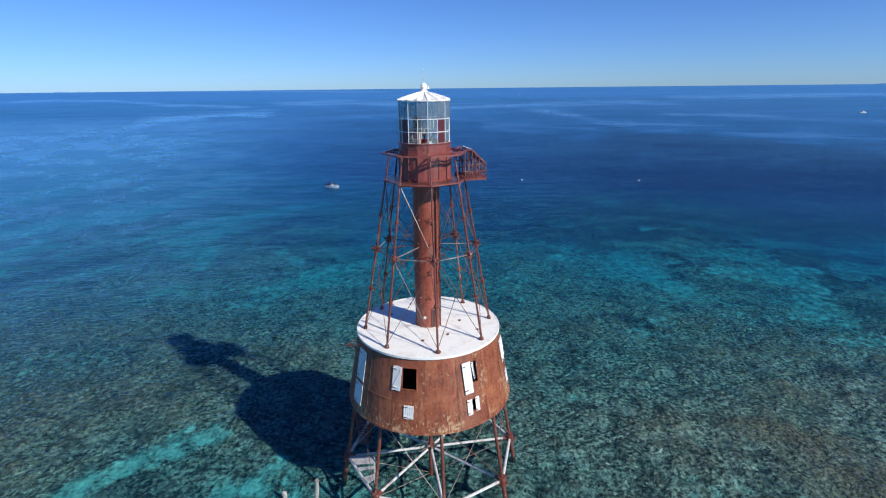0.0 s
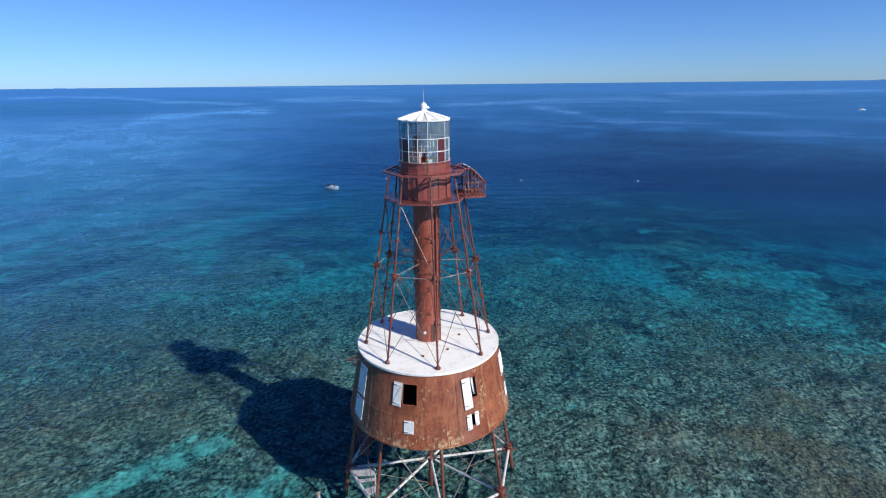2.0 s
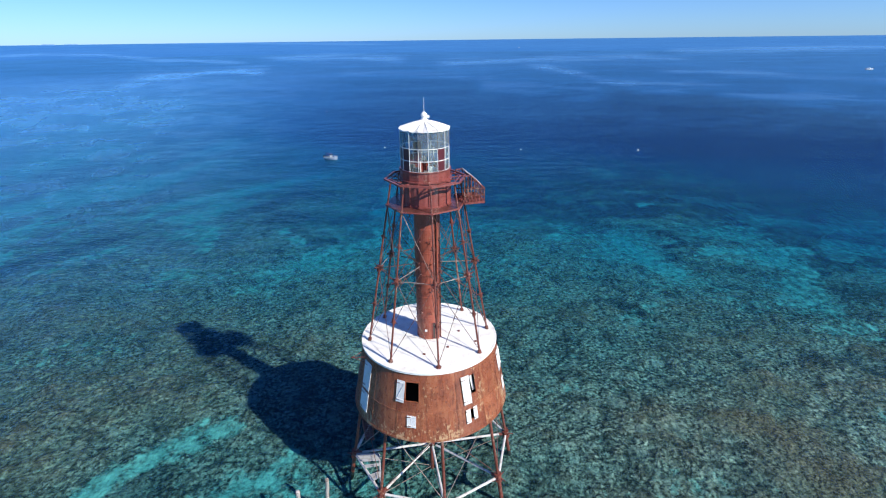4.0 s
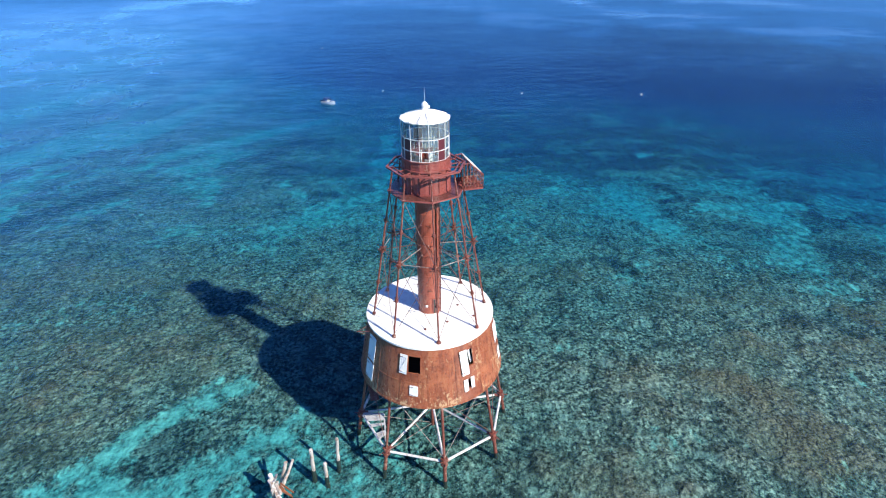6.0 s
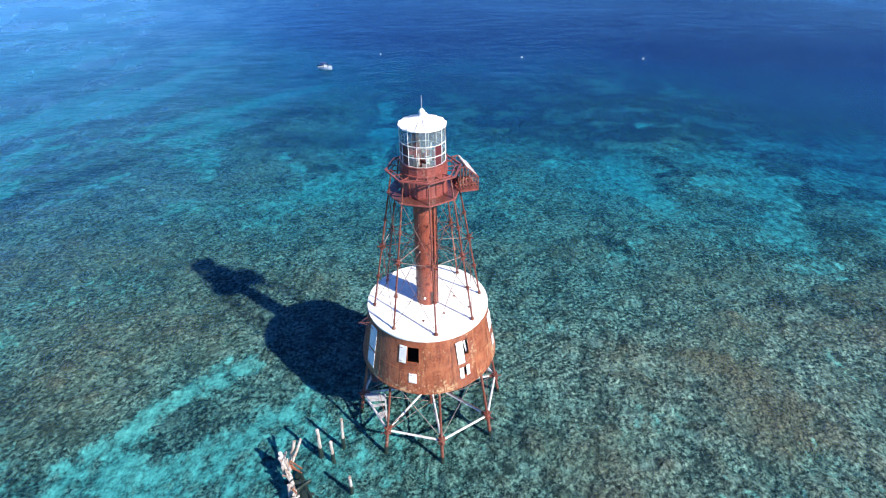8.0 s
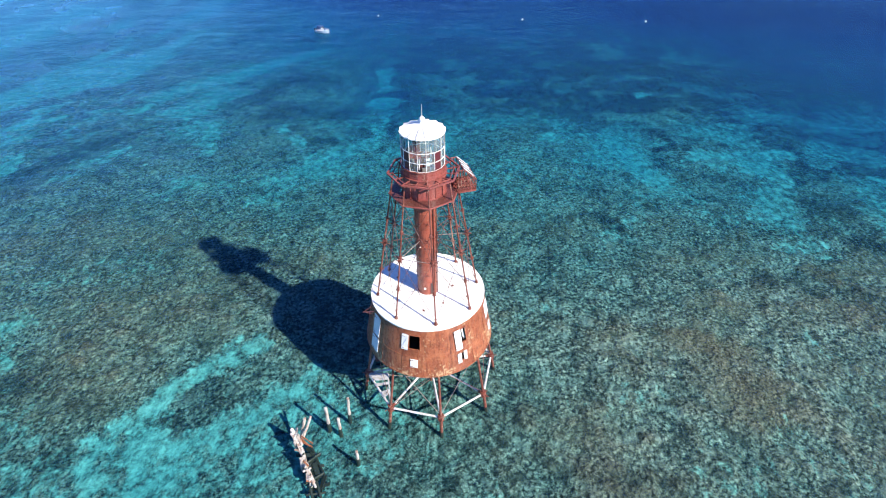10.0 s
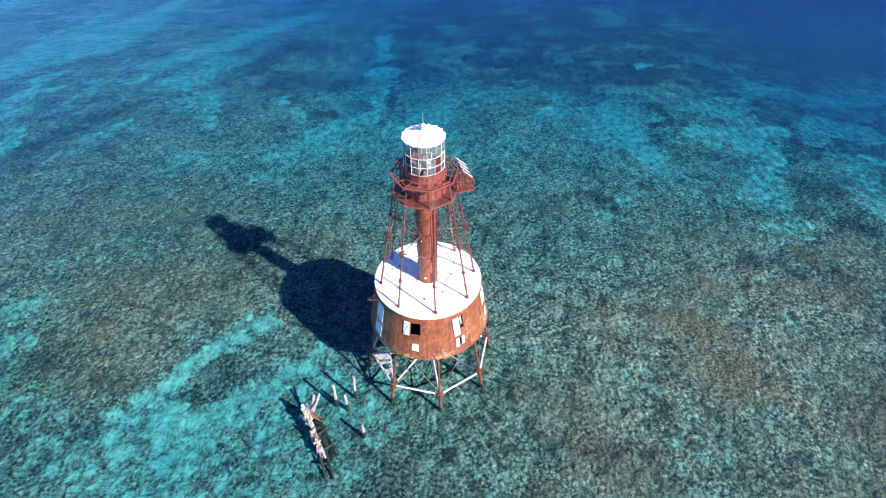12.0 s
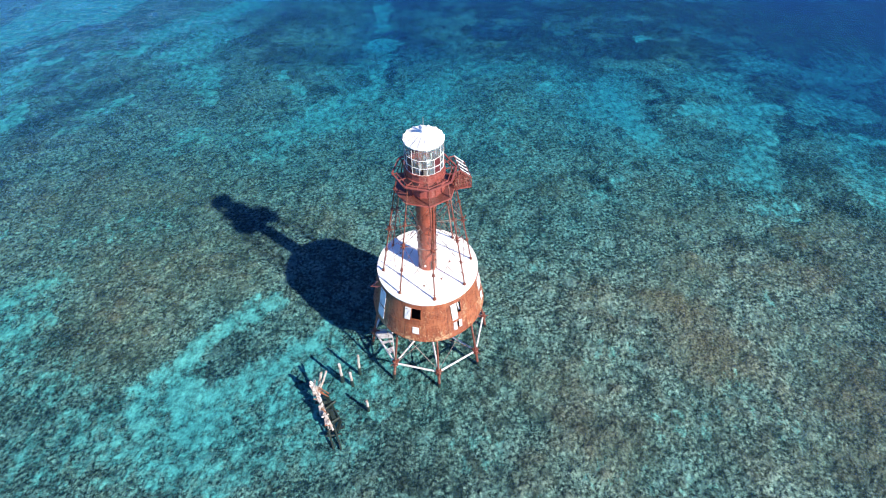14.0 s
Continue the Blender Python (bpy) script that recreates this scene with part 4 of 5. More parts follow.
def rod(p, q, r=0.026, mat=None, sag=0.0):
    bm = bmesh.new()
    if sag:
        m = (Vector(p) + Vector(q)) / 2 + Vector((0, 0, -sag))
        tube(bm, p, m, r, n=6), tube(bm, m, q, r, n=6)
    else:
        tube(bm, p, q, r, n=6)
    m = Vector(p).lerp(Vector(q), 0.52)
    d = (Vector(q) - Vector(p)).normalized() * 0.16
    if not sag:
        tube(bm, m - d, m + d, r * 1.5, n=6)
    return part("brace_rod", bm, mat or ROD, tower)


for i in range(8):
    for lo, hi, r in ((RING + 0.3, DRUM_B + 0.1, 0.028), (DECK + 0.3, MID - 0.1, 0.022), (MID + 0.1, GAL - 0.1, 0.022)):
        rod(leg_at(i, lo), leg_at(i + 1, hi), r, PALEROD if lo < DECK and i % 3 == 0 else ROD)
        rod(leg_at(i + 1, lo), leg_at(i, hi), r, PALEROD if lo < DECK and i % 3 == 1 else ROD)
    rod(leg_at(i, MID), leg_at(i + 1, MID), 0.028, PALEROD if i in (0, 2, 5, 7) else ROD)
    rod(leg_at(i, MID), polar(0.95, TURN + 45 * i, MID + 0.15), 0.038 if i == 7 else 0.03, PALEROD if i in (2, 7) else ROD)
    rod(leg_at(i, RING - 0.1), polar(0.25, TURN + 45 * i, -0.6), 0.028, PALEROD)
    rod(leg_at(i, 16.7), polar(0.97, TURN + 45 * i, 19.5), 0.022)
    rod(leg_at(i, 22.6), polar(0.97, TURN + 45 * i, 20.3), 0.018)

# ---- keepers' quarters: a drum of riveted plates
def drum_r(z):
    return 5.45 + (6.5 - 5.45) * (DECK - z) / (DECK - DRUM_B)


WIN = [-14 + 45 * k for k in range(8)]
HOLES = []
for k, a in enumerate(WIN):
    w = math.degrees(0.54 / 5.7)
    HOLES.append((a - w, a + w, 11.22, 12.80))
    w2 = math.degrees(0.33 / 6.2)
    HOLES.append((a - w2, a + w2, 9.2, 10.1))
SEAM = 10.3
bm = bmesh.new()
lathe(bm, [(drum_r(DRUM_B - 0.07) + 0.045, DRUM_B - 0.07), (drum_r(DRUM_B + 0.1) + 0.045, DRUM_B + 0.1), (drum_r(DRUM_B + 0.1) - 0.04, DRUM_B + 0.1), (drum_r(DRUM_B - 0.07) - 0.04, DRUM_B - 0.07)], 96, close=True)
quarters = part("quarters_wall", bm, RUST, tower, "rust-orange riveted iron plate drum with square windows")
for k in range(16):
    az0 = -25.25 + 22.5 * k
    for z0, z1 in ((DRUM_B, SEAM), (SEAM, DECK - 0.05)):
        off = random.uniform(0, 0.012)
        bm = bmesh.new()
        mine = []
        for h in HOLES:
            for s in (-360, 0, 360):
                if h[0] + s < az0 + 22.5 and h[1] + s > az0:
                    mine.append((h[0] + s, h[1] + s, h[2], h[3]))
        shell(bm, az0 + 0.04, az0 + 22.46, z0 + 0.006, z1 - 0.006, lambda z: drum_r(z) + off, 0.03, mine)
        part("wall_plate", bm, RUST, quarters)
    bm = bmesh.new()
    shell(bm, az0 - 0.55, az0 + 0.55, DRUM_B, DECK - 0.06, lambda z: drum_r(z) + 0.022, 0.02)
    part("lap_strip", bm, RUST, quarters)
for z0, z1, o, mm in ((SEAM - 0.06, SEAM + 0.06, 0.028, RUST), (DECK - 0.22, DECK - 0.06, 0.04, RUST)):
    bm = bmesh.new()
    lathe(bm, [(drum_r(z0) + o, z0), (drum_r(z1) + o, z1), (drum_r(z1) - 0.04, z1), (drum_r(z0) - 0.04, z0)], 96, close=True)
    part("seam_band", bm, mm, quarters)
bm = bmesh.new()
lathe(bm, [(0, DRUM_B + 0.02), (6.4, DRUM_B + 0.02), (6.4, DRUM_B + 0.14), (0, DRUM_B + 0.14)], 48)
part("lower_floor", bm, LEGM, quarters, "dark rusted iron floor")
bm = bmesh.new()
lathe(bm, [(0, SEAM + 0.1), (5.95, SEAM + 0.1), (5.93, SEAM + 0.2), (0, SEAM + 0.2)], 48)
part("upper_floor", bm, DARK, quarters)
for i in range(8):
    bm = bmesh.new()
    bar(bm, polar(0.2, TURN + 45 * i, DRUM_B - 0.08), polar(6.35, TURN + 45 * i, DRUM_B - 0.08), 0.12, 0.16)
    part("floor_beam", bm, LEGM, quarters)
bm = bmesh.new()
lathe(bm, [(1.05, SEAM + 0.2), (1.05, DECK - 0.1), (0.97, DECK - 0.1), (0.97, SEAM + 0.2)], 32, close=True)
part("inner_stair_wall", bm, DARK, quarters)


def shutter(name, az0, az1, z0, z1, lift=0.05, tilt=0.0, cross=True, parent=None):
    """A boarded leaf lying on the drum, with ledges and a diagonal."""
    ac, zc = (az0 + az1) / 2, (z0 + z1) / 2
    r = drum_r(zc) + lift
    w, h = radians(az1 - az0) * r, (z1 - z0) * 1.018
    lean = math.degrees(math.atan((6.5 - 5.45) / (DECK - DRUM_B)))
    m = pose(0, 0, 0, 0, 0, ac) @ Matrix.Translation((0, -r, zc)) @ pose(0, 0, 0, -lean, 0, 0) @ pose(0, 0, 0, 0, tilt, 0)
    bm = bmesh.new()
    box(bm, m @ Matrix.Translation((0, -0.03, 0.38 * h)), w - 0.04, 0.028, 0.09)
    leaf = part(name, bm, SHUT, tower, "peeling white boarded shutter")
    bm = bmesh.new()
    box(bm, m @ Matrix.Translation((0, -0.03, -0.38 * h)), w - 0.04, 0.028, 0.09)
    part("ledge", bm, SHUT, leaf)
    n = max(2, round(w / 0.16))
    for i in range(n):
        bm = bmesh.new()
        box(bm, m @ Matrix.Translation((-w / 2 + w * (i + 0.5) / n, 0, random.uniform(-0.012, 0.012))), w / n - 0.012, 0.03, h)
        part("board", bm, SHUT, leaf)
    for zz in (-0.38, 0.38):
        bm = bmesh.new()
        box(bm, m @ Matrix.Translation((-w * 0.3, -0.052, zz * h)), w * 0.45, 0.014, 0.05)
        part("hinge_strap", bm, LEGM, leaf)
    if cross:
        bm = bmesh.new()
        bar(bm, m @ Vector((-w * 0.4, -0.03, -0.34 * h)), m @ Vector((w * 0.4, -0.03, 0.34 * h)), 0.07, 0.025)
        part("diagonal", bm, SHUT, leaf)
    return leaf


def window_frame(a, w, z0, z1):
    bm = bmesh.new()
    for z in (z0, z1):
        bar(bm, polar(drum_r(z) + 0.01, a - w, z), polar(drum_r(z) + 0.01, a + w, z), 0.10, 0.07)
    for s in (-1, 1):
        bar(bm, polar(drum_r(z0) + 0.008, a + s * w, z0), polar(drum_r(z1) + 0.008, a + s * w, z1), 0.07, 0.10)
    return part("window_frame", bm, RUST, quarters)


for k, a in enumerate(WIN):
    w, w2 = math.degrees(0.54 / 5.7), math.degrees(0.33 / 6.2)
    window_frame(a, w, 11.22, 12.80)
    window_frame(a, w2, 9.2, 10.1)
    if k == 0:
        shutter("shutter", a - 12.3, a - w - 0.4, 11.1, 12.85, 0.07, 2.0)
        shutter("shutter", a - w2 - 0.3, a + w2 + 0.3, 9.17, 10.13, 0.05, cross=False)
    elif k == 1:
        shutter("shutter", a - 7.0, a - 0.2, 10.6, 12.9, 0.11, -2.5, cross=False)
        shutter("shutter", a + 3.0, a + w - 0.2, 11.3, 12.7, -0.25, -7.0, cross=False)
        shutter("shutter", a - w2 - 2.6, a - w2 + 1.2, 9.02, 10.15, 0.08, 0, cross=False)
        shutter("shutter", a + w2 - 2.4, a + w2 + 0.9, 9.15, 10.2, 0.08, 0, cross=False)
    elif k == 7:
        shutter("shutter", a - 5.4, a + 5.6, 10.65, 12.95, 0.06, 0)
        shutter("shutter", a - 5.4, a + 5.6, 8.8, 10.42, 0.06, 0, cross=False)
    elif k == 2:
        shutter("shutter", a - 5.5, a + 0.6, 11.1, 12.85, 0.07, 0)
        shutter("shutter", a + 0.9, a + 6.2, 11.1, 12.85, 0.08, 0)
        shutter("shutter", a - 3.2, a + 3.2, 9.1, 10.2, 0.06, 0, cross=False)
    else:
        shutter("shutter", a - 5.4, a - 0.1, 11.15, 12.85, 0.06, 0)
        shutter("shutter", a - 3.0, a + 3.0, 9.15, 10.15, 0.05, 0, cross=False)

bm = bmesh.new()
tube(bm, polar(5.5, -62, 13.25), polar(6.75, -68, 13.2), 0.04, n=8)
tube(bm, polar(5.6, -66, 12.5), polar(6.6, -67.5, 13.2), 0.03, n=8)
tube(bm, polar(5.5, -72, 13.3), polar(6.65, -67.6, 13.22), 0.03, n=8)
part("davit", bm, FLOOR, tower, "bent rusted davit arm")

# ---- white deck over the quarters
bm = bmesh.new()
lathe(bm, [(5.53, DECK - 0.14), (5.6, DECK - 0.14), (5.6, DECK + 0.015), (5.53, DECK + 0.03)], 96, close=True)
deck = part("deck_rim", bm, WHITE, tower, "white painted roof deck with rust stains")
for k in range(16):
    bm = bmesh.new()
    a0, a1 = -25.25 + 22.5 * k, -2.75 + 22.5 * k
    top, n = [], 6
    for lvl in (DECK - 0.05, DECK):
        ring = [bm.verts.new(polar(r, a0 + 0.03 + (a1 - a0 - 0.06) * i / n, lvl + (5.5 - r) * 0.02)) for r in (5.53, 0.9) for i in range(n + 1)]
        top.append(ring)
    lo, hi = top
    m = n + 1
    for i in range(n):
        bm.faces.new([hi[i], hi[i + 1], hi[m + i + 1], hi[m + i]])
        bm.faces.new([lo[i], lo[m + i], lo[m + i + 1], lo[i + 1]])
        bm.faces.new([lo[i], lo[i + 1], hi[i + 1], hi[i]])
    bm.faces.new([lo[0], hi[0], hi[m], lo[m]])
    bm.faces.new([lo[n], lo[2 * n + 1], hi[2 * n + 1], hi[n]])
    bmesh.ops.recalc_face_normals(bm, faces=bm.faces)
    part("roof_plate", bm, WHITE, deck)
for az, r in ((70, 4.0), (-8, 3.1), (34, 2.6), (96, 2.5), (-120, 3.5)):
    bm = bmesh.new()
    lathe(bm, [(0, 0), (0.11, 0), (0.11, 0.06), (0, 0.075)], 10)
    bmesh.ops.translate(bm, verts=bm.verts, vec=polar(r, az, DECK + (5.5 - r) * 0.02))
    part("deck_fitting", bm, LEGM, deck, "small dark rusted fitting")

# ---- stair column
bm = bmesh.new()
lathe(bm, [(1.0, DECK), (0.98, DECK + 0.2), (0.98, GAL), (0, GAL)], 40)
column = part("stair_column", bm, COLUMN, tower, "rust-brown riveted iron stair cylinder", smooth=False)
for z in (13.78, 15.6, 17.5, 19.4, 21.3, 23.2, 24.7):
    bm = bmesh.new()
    lathe(bm, [(0.975, z - 0.05), (1.0, z - 0.05), (1.0, z + 0.05), (0.975, z + 0.05)], 40, close=True)
    part("rivet_band", bm, COLUMN, column)
bm = bmesh.new()
shell(bm, 18, 30, 13.75, 15.2, lambda z: 1.015, 0.03)
part("column_door", bm, DARK, column, "dark narrow doorway")
bm = bmesh.new()
for az in (17, 31):
    bar(bm, polar(1.02, az, 13.7), polar(1.02, az, 15.25), 0.06, 0.06)
bar(bm, polar(1.02, 17, 15.22), polar(1.02, 31, 15.22), 0.06, 0.06)
part("door_frame", bm, RED, column)
bm = bmesh.new()
bmesh.ops.bevel(bm, geom=edges_of(box(bm, pose(0, 0, 0, 0, 0, -14) @ Matrix.Translation((0, -1.06, 14.55)), 0.2, 0.14, 0.2)), offset=0.03, segments=2, affect="EDGES")
part("junction_box", bm, SHUT, column, "small white junction box")
for az, rr in ((42, 0.075), (58, 0.045)):
    bm = bmesh.new()
    tube(bm, polar(1.12, az, 13.6), polar(1.12, az, 25.0), rr, n=10)
    pipe = part("conduit_pipe", bm, COLUMN, tower)
    for z in (15, 17.4, 20, 22.4):
        bm = bmesh.new()
        tube(bm, polar(0.95, az, z), polar(1.2, az, z), 0.05, n=6)
        part("pipe_clip", bm, LEGM, pipe)

# ---- gallery and watch room
bm = bmesh.new()
lathe(bm, [(1.0, GAL - 0.16), (1.16, GAL - 0.16), (1.16, GAL - 0.06), (1.0, GAL - 0.06)], 32, close=True)
gallery = part("gallery_ring", bm, RED, tower, "rusted red iron gallery below the lantern")
for i in range(8):
    a0, a1 = TURN + 45 * i, TURN + 45 * (i + 1)
    bm = bmesh.new()
    ri = 2.15 if i in (3, 4, 5) else 1.0  # the inner boards are gone at the back
    pts = [polar(2.98, a0, GAL), polar(2.98, a1, GAL), polar(ri, a1, GAL), polar(ri, a0, GAL)]
    lo = [bm.verts.new(p - Vector((0, 0, 0.05))) for p in pts]
    hi = [bm.verts.new(p) for p in pts]
    bm.faces.new(hi), bm.faces.new(lo[::-1])
    for j in range(4):
        bm.faces.new([lo[j], lo[(j + 1) % 4], hi[(j + 1) % 4], hi[j]])
    bmesh.ops.recalc_face_normals(bm, faces=bm.faces)
    part("floor_plate", bm, FLOOR, gallery)
    bm = bmesh.new()
    bar(bm, polar(3.0, a0, GAL - 0.06), polar(3.0, a1, GAL - 0.06), 0.14, 0.09, 0)
    part("edge_beam", bm, RED, gallery)
    bm = bmesh.new()
    bar(bm, polar(3.02, a0, GAL - 0.12), polar(0.98, a0, GAL - 0.45), 0.08, 0.12)
    part("bracket", bm, RED, gallery)
    bm = bmesh.new()
    bar(bm, polar(3.02, a0, RAIL), polar(3.02, a1, RAIL), 0.14, 0.12)
    part("upper_ring_beam", bm, RED, gallery)
    bm = bmesh.new()
    bar(bm, polar(2.62, a0, RAIL - 0.03), polar(2.62, a1, RAIL - 0.03), 0.07, 0.08)
    part("inner_ring_beam", bm, RED, gallery)
    for f in (0.0, 0.5):
        bm = bmesh.new()
        q = polar(3.02, a0, RAIL).lerp(polar(3.02, a1, RAIL), f)
        bar(bm, q - Vector((0, 0, 0.02)), Vector((q.x * 0.62, q.y * 0.62, RAIL - 0.12)), 0.06, 0.08)
        part("outrigger", bm, RED, gallery)

bm = bmesh.new()
lathe(bm, [(1.95, GAL + 0.01), (1.95, GAL + 0.11), (1.75, GAL + 0.11), (1.75, GAL + 0.01)], 16, radians(TURN), close=True)
watch = part("watch_room", bm, RED, tower, "red panelled watch room drum")
for k in range(16):
    a0 = TURN + 22.5 * k
    bm = bmesh.new()
    shell(bm, a0 + 0.5, a0 + 22.0, GAL + 0.02, RAIL - 0.02, lambda z: 1.86, 0.05, step=11)
    part("wall_panel", bm, RED, watch)
    bm = bmesh.new()
    bar(bm, polar(1.88, a0, GAL), polar(1.88, a0, RAIL), 0.07, 0.06, 0)
    part("rib", bm, RED, watch)
    bm = bmesh.new()
    pts = [polar(1.87, a0, 0), polar(1.87, a0 + 22.5, 0), polar(1.79, a0 + 22.5, 0), polar(1.79, a0, 0)]
    lo = [bm.verts.new(p + Vector((0, 0, RAIL))) for p in pts]
    hi = [bm.verts.new(p + Vector((0, 0, 27.78))) for p in pts]
    bm.faces.new(hi), bm.faces.new(lo[::-1])
    for j in range(4):
        bm.faces.new([lo[j], lo[(j + 1) % 4], hi[(j + 1) % 4], hi[j]])
    bmesh.ops.recalc_face_normals(bm, faces=bm.faces)
    part("parapet_panel", bm, RED, watch)
    for f in (0.3, 0.7):
        bm = bmesh.new()
        q = polar(1.87, a0, 27.45).lerp(polar(1.87, a0 + 22.5, 27.45), f)
        tube(bm, q, q * 1.012 - Vector((0, 0, q.z * 0.012)), 0.03, n=6)
        part("vent_boss", bm, LEGM, watch)
for z, r, h in ((RAIL, 1.98, 0.1), (27.78, 1.93, 0.07)):
    bm = bmesh.new()
    lathe(bm, [(r, z - h / 2), (r, z + h / 2), (1.75, z + h / 2), (1.75, z - h / 2)], 16, radians(TURN), close=True)
    part("cornice", bm, RED, watch)
bm = bmesh.new()
lathe(bm, [(0, RAIL + 0.02), (1.8, RAIL + 0.02), (1.8, RAIL + 0.08), (0, RAIL + 0.08)], 16, radians(TURN))
part("lantern_floor", bm, FLOOR, watch)

# ---- lantern
bm = bmesh.new()
lathe(bm, [(1.84, 30.58), (1.84, 30.66), (1.7, 30.66), (1.7, 30.58)], 16, radians(TURN), close=True)
lantern = part("lantern_frame", bm, SHUT, tower, "white iron lantern with clear and red panes, some missing")
GZ = (27.8, 28.56, 29.42, 30.62)
GR = 1.79
GONE = {(15, 0), (6, 0), (9, 1)}
for k in range(16):
    a0, a1 = TURN + 22.5 * k, TURN + 22.5 * (k + 1)
    bm = bmesh.new()
    bar(bm, polar(GR, a0, GZ[0]), polar(GR, a0, GZ[2]), 0.038, 0.052)
    part("mullion", bm, SHUT, lantern)
    bm = bmesh.new()
    bar(bm, polar(GR, a0, GZ[2]), polar(GR, a0, GZ[3]), 0.035, 0.045)
    part("mullion", bm, SHUT if k in (0, 2, 12, 14) else BARE, lantern, "" if k in (0, 2, 12, 14) else "bare grey iron mullion")
    for j in range(4):
        bm = bmesh.new()
        bar(bm, polar(GR, a0 + 0.9, GZ[j]), polar(GR, a1 - 0.9, GZ[j]), 0.038, 0.042)
        part("glazing_bar", bm, SHUT, lantern)
    for j in range(3):
        if (k, j) in GONE:
            continue
        ruby = (k == 13 and j < 2) or (k == 1 and j < 2) or (k in (8, 9) and j < 2) or (k == 12 and j < 2)
        bm = bmesh.new()
        pts = [polar(GR - 0.012, a0 + 0.9, 0), polar(GR - 0.012, a1 - 0.9, 0), polar(GR - 0.02, a1 - 0.9, 0), polar(GR - 0.02, a0 + 0.9, 0)]
        lo = [bm.verts.new(p + Vector((0, 0, GZ[j] + 0.03))) for p in pts]
        hi = [bm.verts.new(p + Vector((0, 0, GZ[j + 1] - 0.03))) for p in pts]
        bm.faces.new(hi), bm.faces.new(lo[::-1])
        for q in range(4):
            bm.faces.new([lo[q], lo[(q + 1) % 4], hi[(q + 1) % 4], hi[q]])
        bmesh.ops.recalc_face_normals(bm, faces=bm.faces)
        ob = part("pane", bm, RUBY if ruby else GLASS, lantern, "dark red sector pane" if ruby else "")
        if not ruby:
            ob.visible_shadow = False
bm = bmesh.new()
lathe(bm, [(0, 27.13), (0.2, 27.13), (0.18, 27.25), (0.06, 27.34), (0.05, 28.22), (0.14, 28.26), (0.14, 28.32), (0, 28.32)], 16)
part("beacon_pedestal", bm, RED, lantern)
bm = bmesh.new()
lathe(bm, [(0, 28.32), (0.11, 28.32), (0.14, 28.4), (0.14, 28.58), (0.08, 28.68), (0, 28.7)], 16)
part("beacon_lamp", bm, LAMPM, lantern)
bm = bmesh.new()
for p, q in (((0.25, -0.5, 27.1), (0.25, -0.5, 28.1)), ((0.25, -0.5, 28.1), (0.62, -0.55, 28.1)), ((0.62, -0.55, 28.1), (0.62, -0.55, 29.35)), ((-0.35, -0.75, 27.1), (-0.35, -0.75, 28.45))):
    tube(bm, p, q, 0.05, n=8)
part("vent_pipe", bm, SHUT, lantern, "white bent pipe")
for x, y, w, h in ((-0.55, -0.5, 0.42, 0.75), (0.05, -0.9, 0.36, 0.62), (0.7, -0.95, 0.3, 0.85), (-0.95, 0.1, 0.34, 0.9), (0.4, 0.55, 0.5, 0.6)):
    bm = bmesh.new()
    bmesh.ops.bevel(bm, geom=edges_of(box(bm, pose(x, y, 27.13 + h / 2, 0, 0, 40 * x), w, 0.3, h)), offset=0.03, segments=1, affect="EDGES")
    part("battery_box", bm, BARE if x < 0.3 else SHUT, lantern, "old battery box in the lantern")

bm = bmesh.new()
lathe(bm, [(0.3, 31.08), (0.3, 31.16), (0.1, 31.2), (0.1, 31.08)], 16, close=True)
lroof = part("lantern_roof", bm, WHITE, tower, "white folded umbrella roof over the lantern")
for k in range(16):
    a0, am, a1 = TURN + 22.5 * k, TURN + 22.5 * (k + 0.5), TURN + 22.5 * (k + 1)
    bm = bmesh.new()
    prof = ((1.86, 30.64, 0.085), (1.3, 30.84, 0.12), (0.7, 31.02, 0.07), (0.22, 31.14, 0.0))
    rows = []
    for r, z, d in prof:
        rows.append([bm.verts.new(polar(r, a0, z + 0.05)), bm.verts.new(polar(r * 0.985, am, z + 0.05 - d)), bm.verts.new(polar(r, a1, z + 0.05))])
    low = [[bm.verts.new(v.co - Vector((0, 0, 0.05))) for v in row] for row in rows]
    for p, q in zip(rows, rows[1:]):
        for i in (0, 1):
            bm.faces.new([p[i], p[i + 1], q[i + 1], q[i]])
    for p, q in zip(low, low[1:]):
        for i in (0, 1):
            bm.faces.new([p[i], q[i], q[i + 1], p[i + 1]])
    for i in (0, 1):
        bm.faces.new([low[0][i], low[0][i + 1], rows[0][i + 1], rows[0][i]])
    bmesh.ops.recalc_face_normals(bm, faces=bm.faces)
    part("roof_panel", bm, ROOF, lroof)
    bm = bmesh.new()
    for (r, z, d), (r2, z2, d2) in zip(prof, prof[1:]):
        bar(bm, polar(r, a0, z + 0.06), polar(r2, a0, z2 + 0.06), 0.045, 0.05)
    part("roof_rib", bm, WHITE, lroof)
bm = bmesh.new()
lathe(bm, [(0.34, 31.1), (0.3, 31.2), (0.22, 31.3), (0.17, 31.42), (0.23, 31.48), (0.24, 31.58), (0.17, 31.70), (0.07, 31.78), (0, 31.8)], 20)
part("vent_ball", bm, WHITE, lroof, smooth=True)
bm = bmesh.new()
tube(bm, (0.16, -0.1, 31.42), (0.36, -0.14, 31.46), 0.07, 0.1, n=10)
part("vent_cowl", bm, WHITE, lroof)
bm = bmesh.new()
tube(bm, (0, 0, 31.78), (0, 0, 32.78), 0.026, 0.014, n=6)
part("lightning_rod", bm, SILVER, lroof)

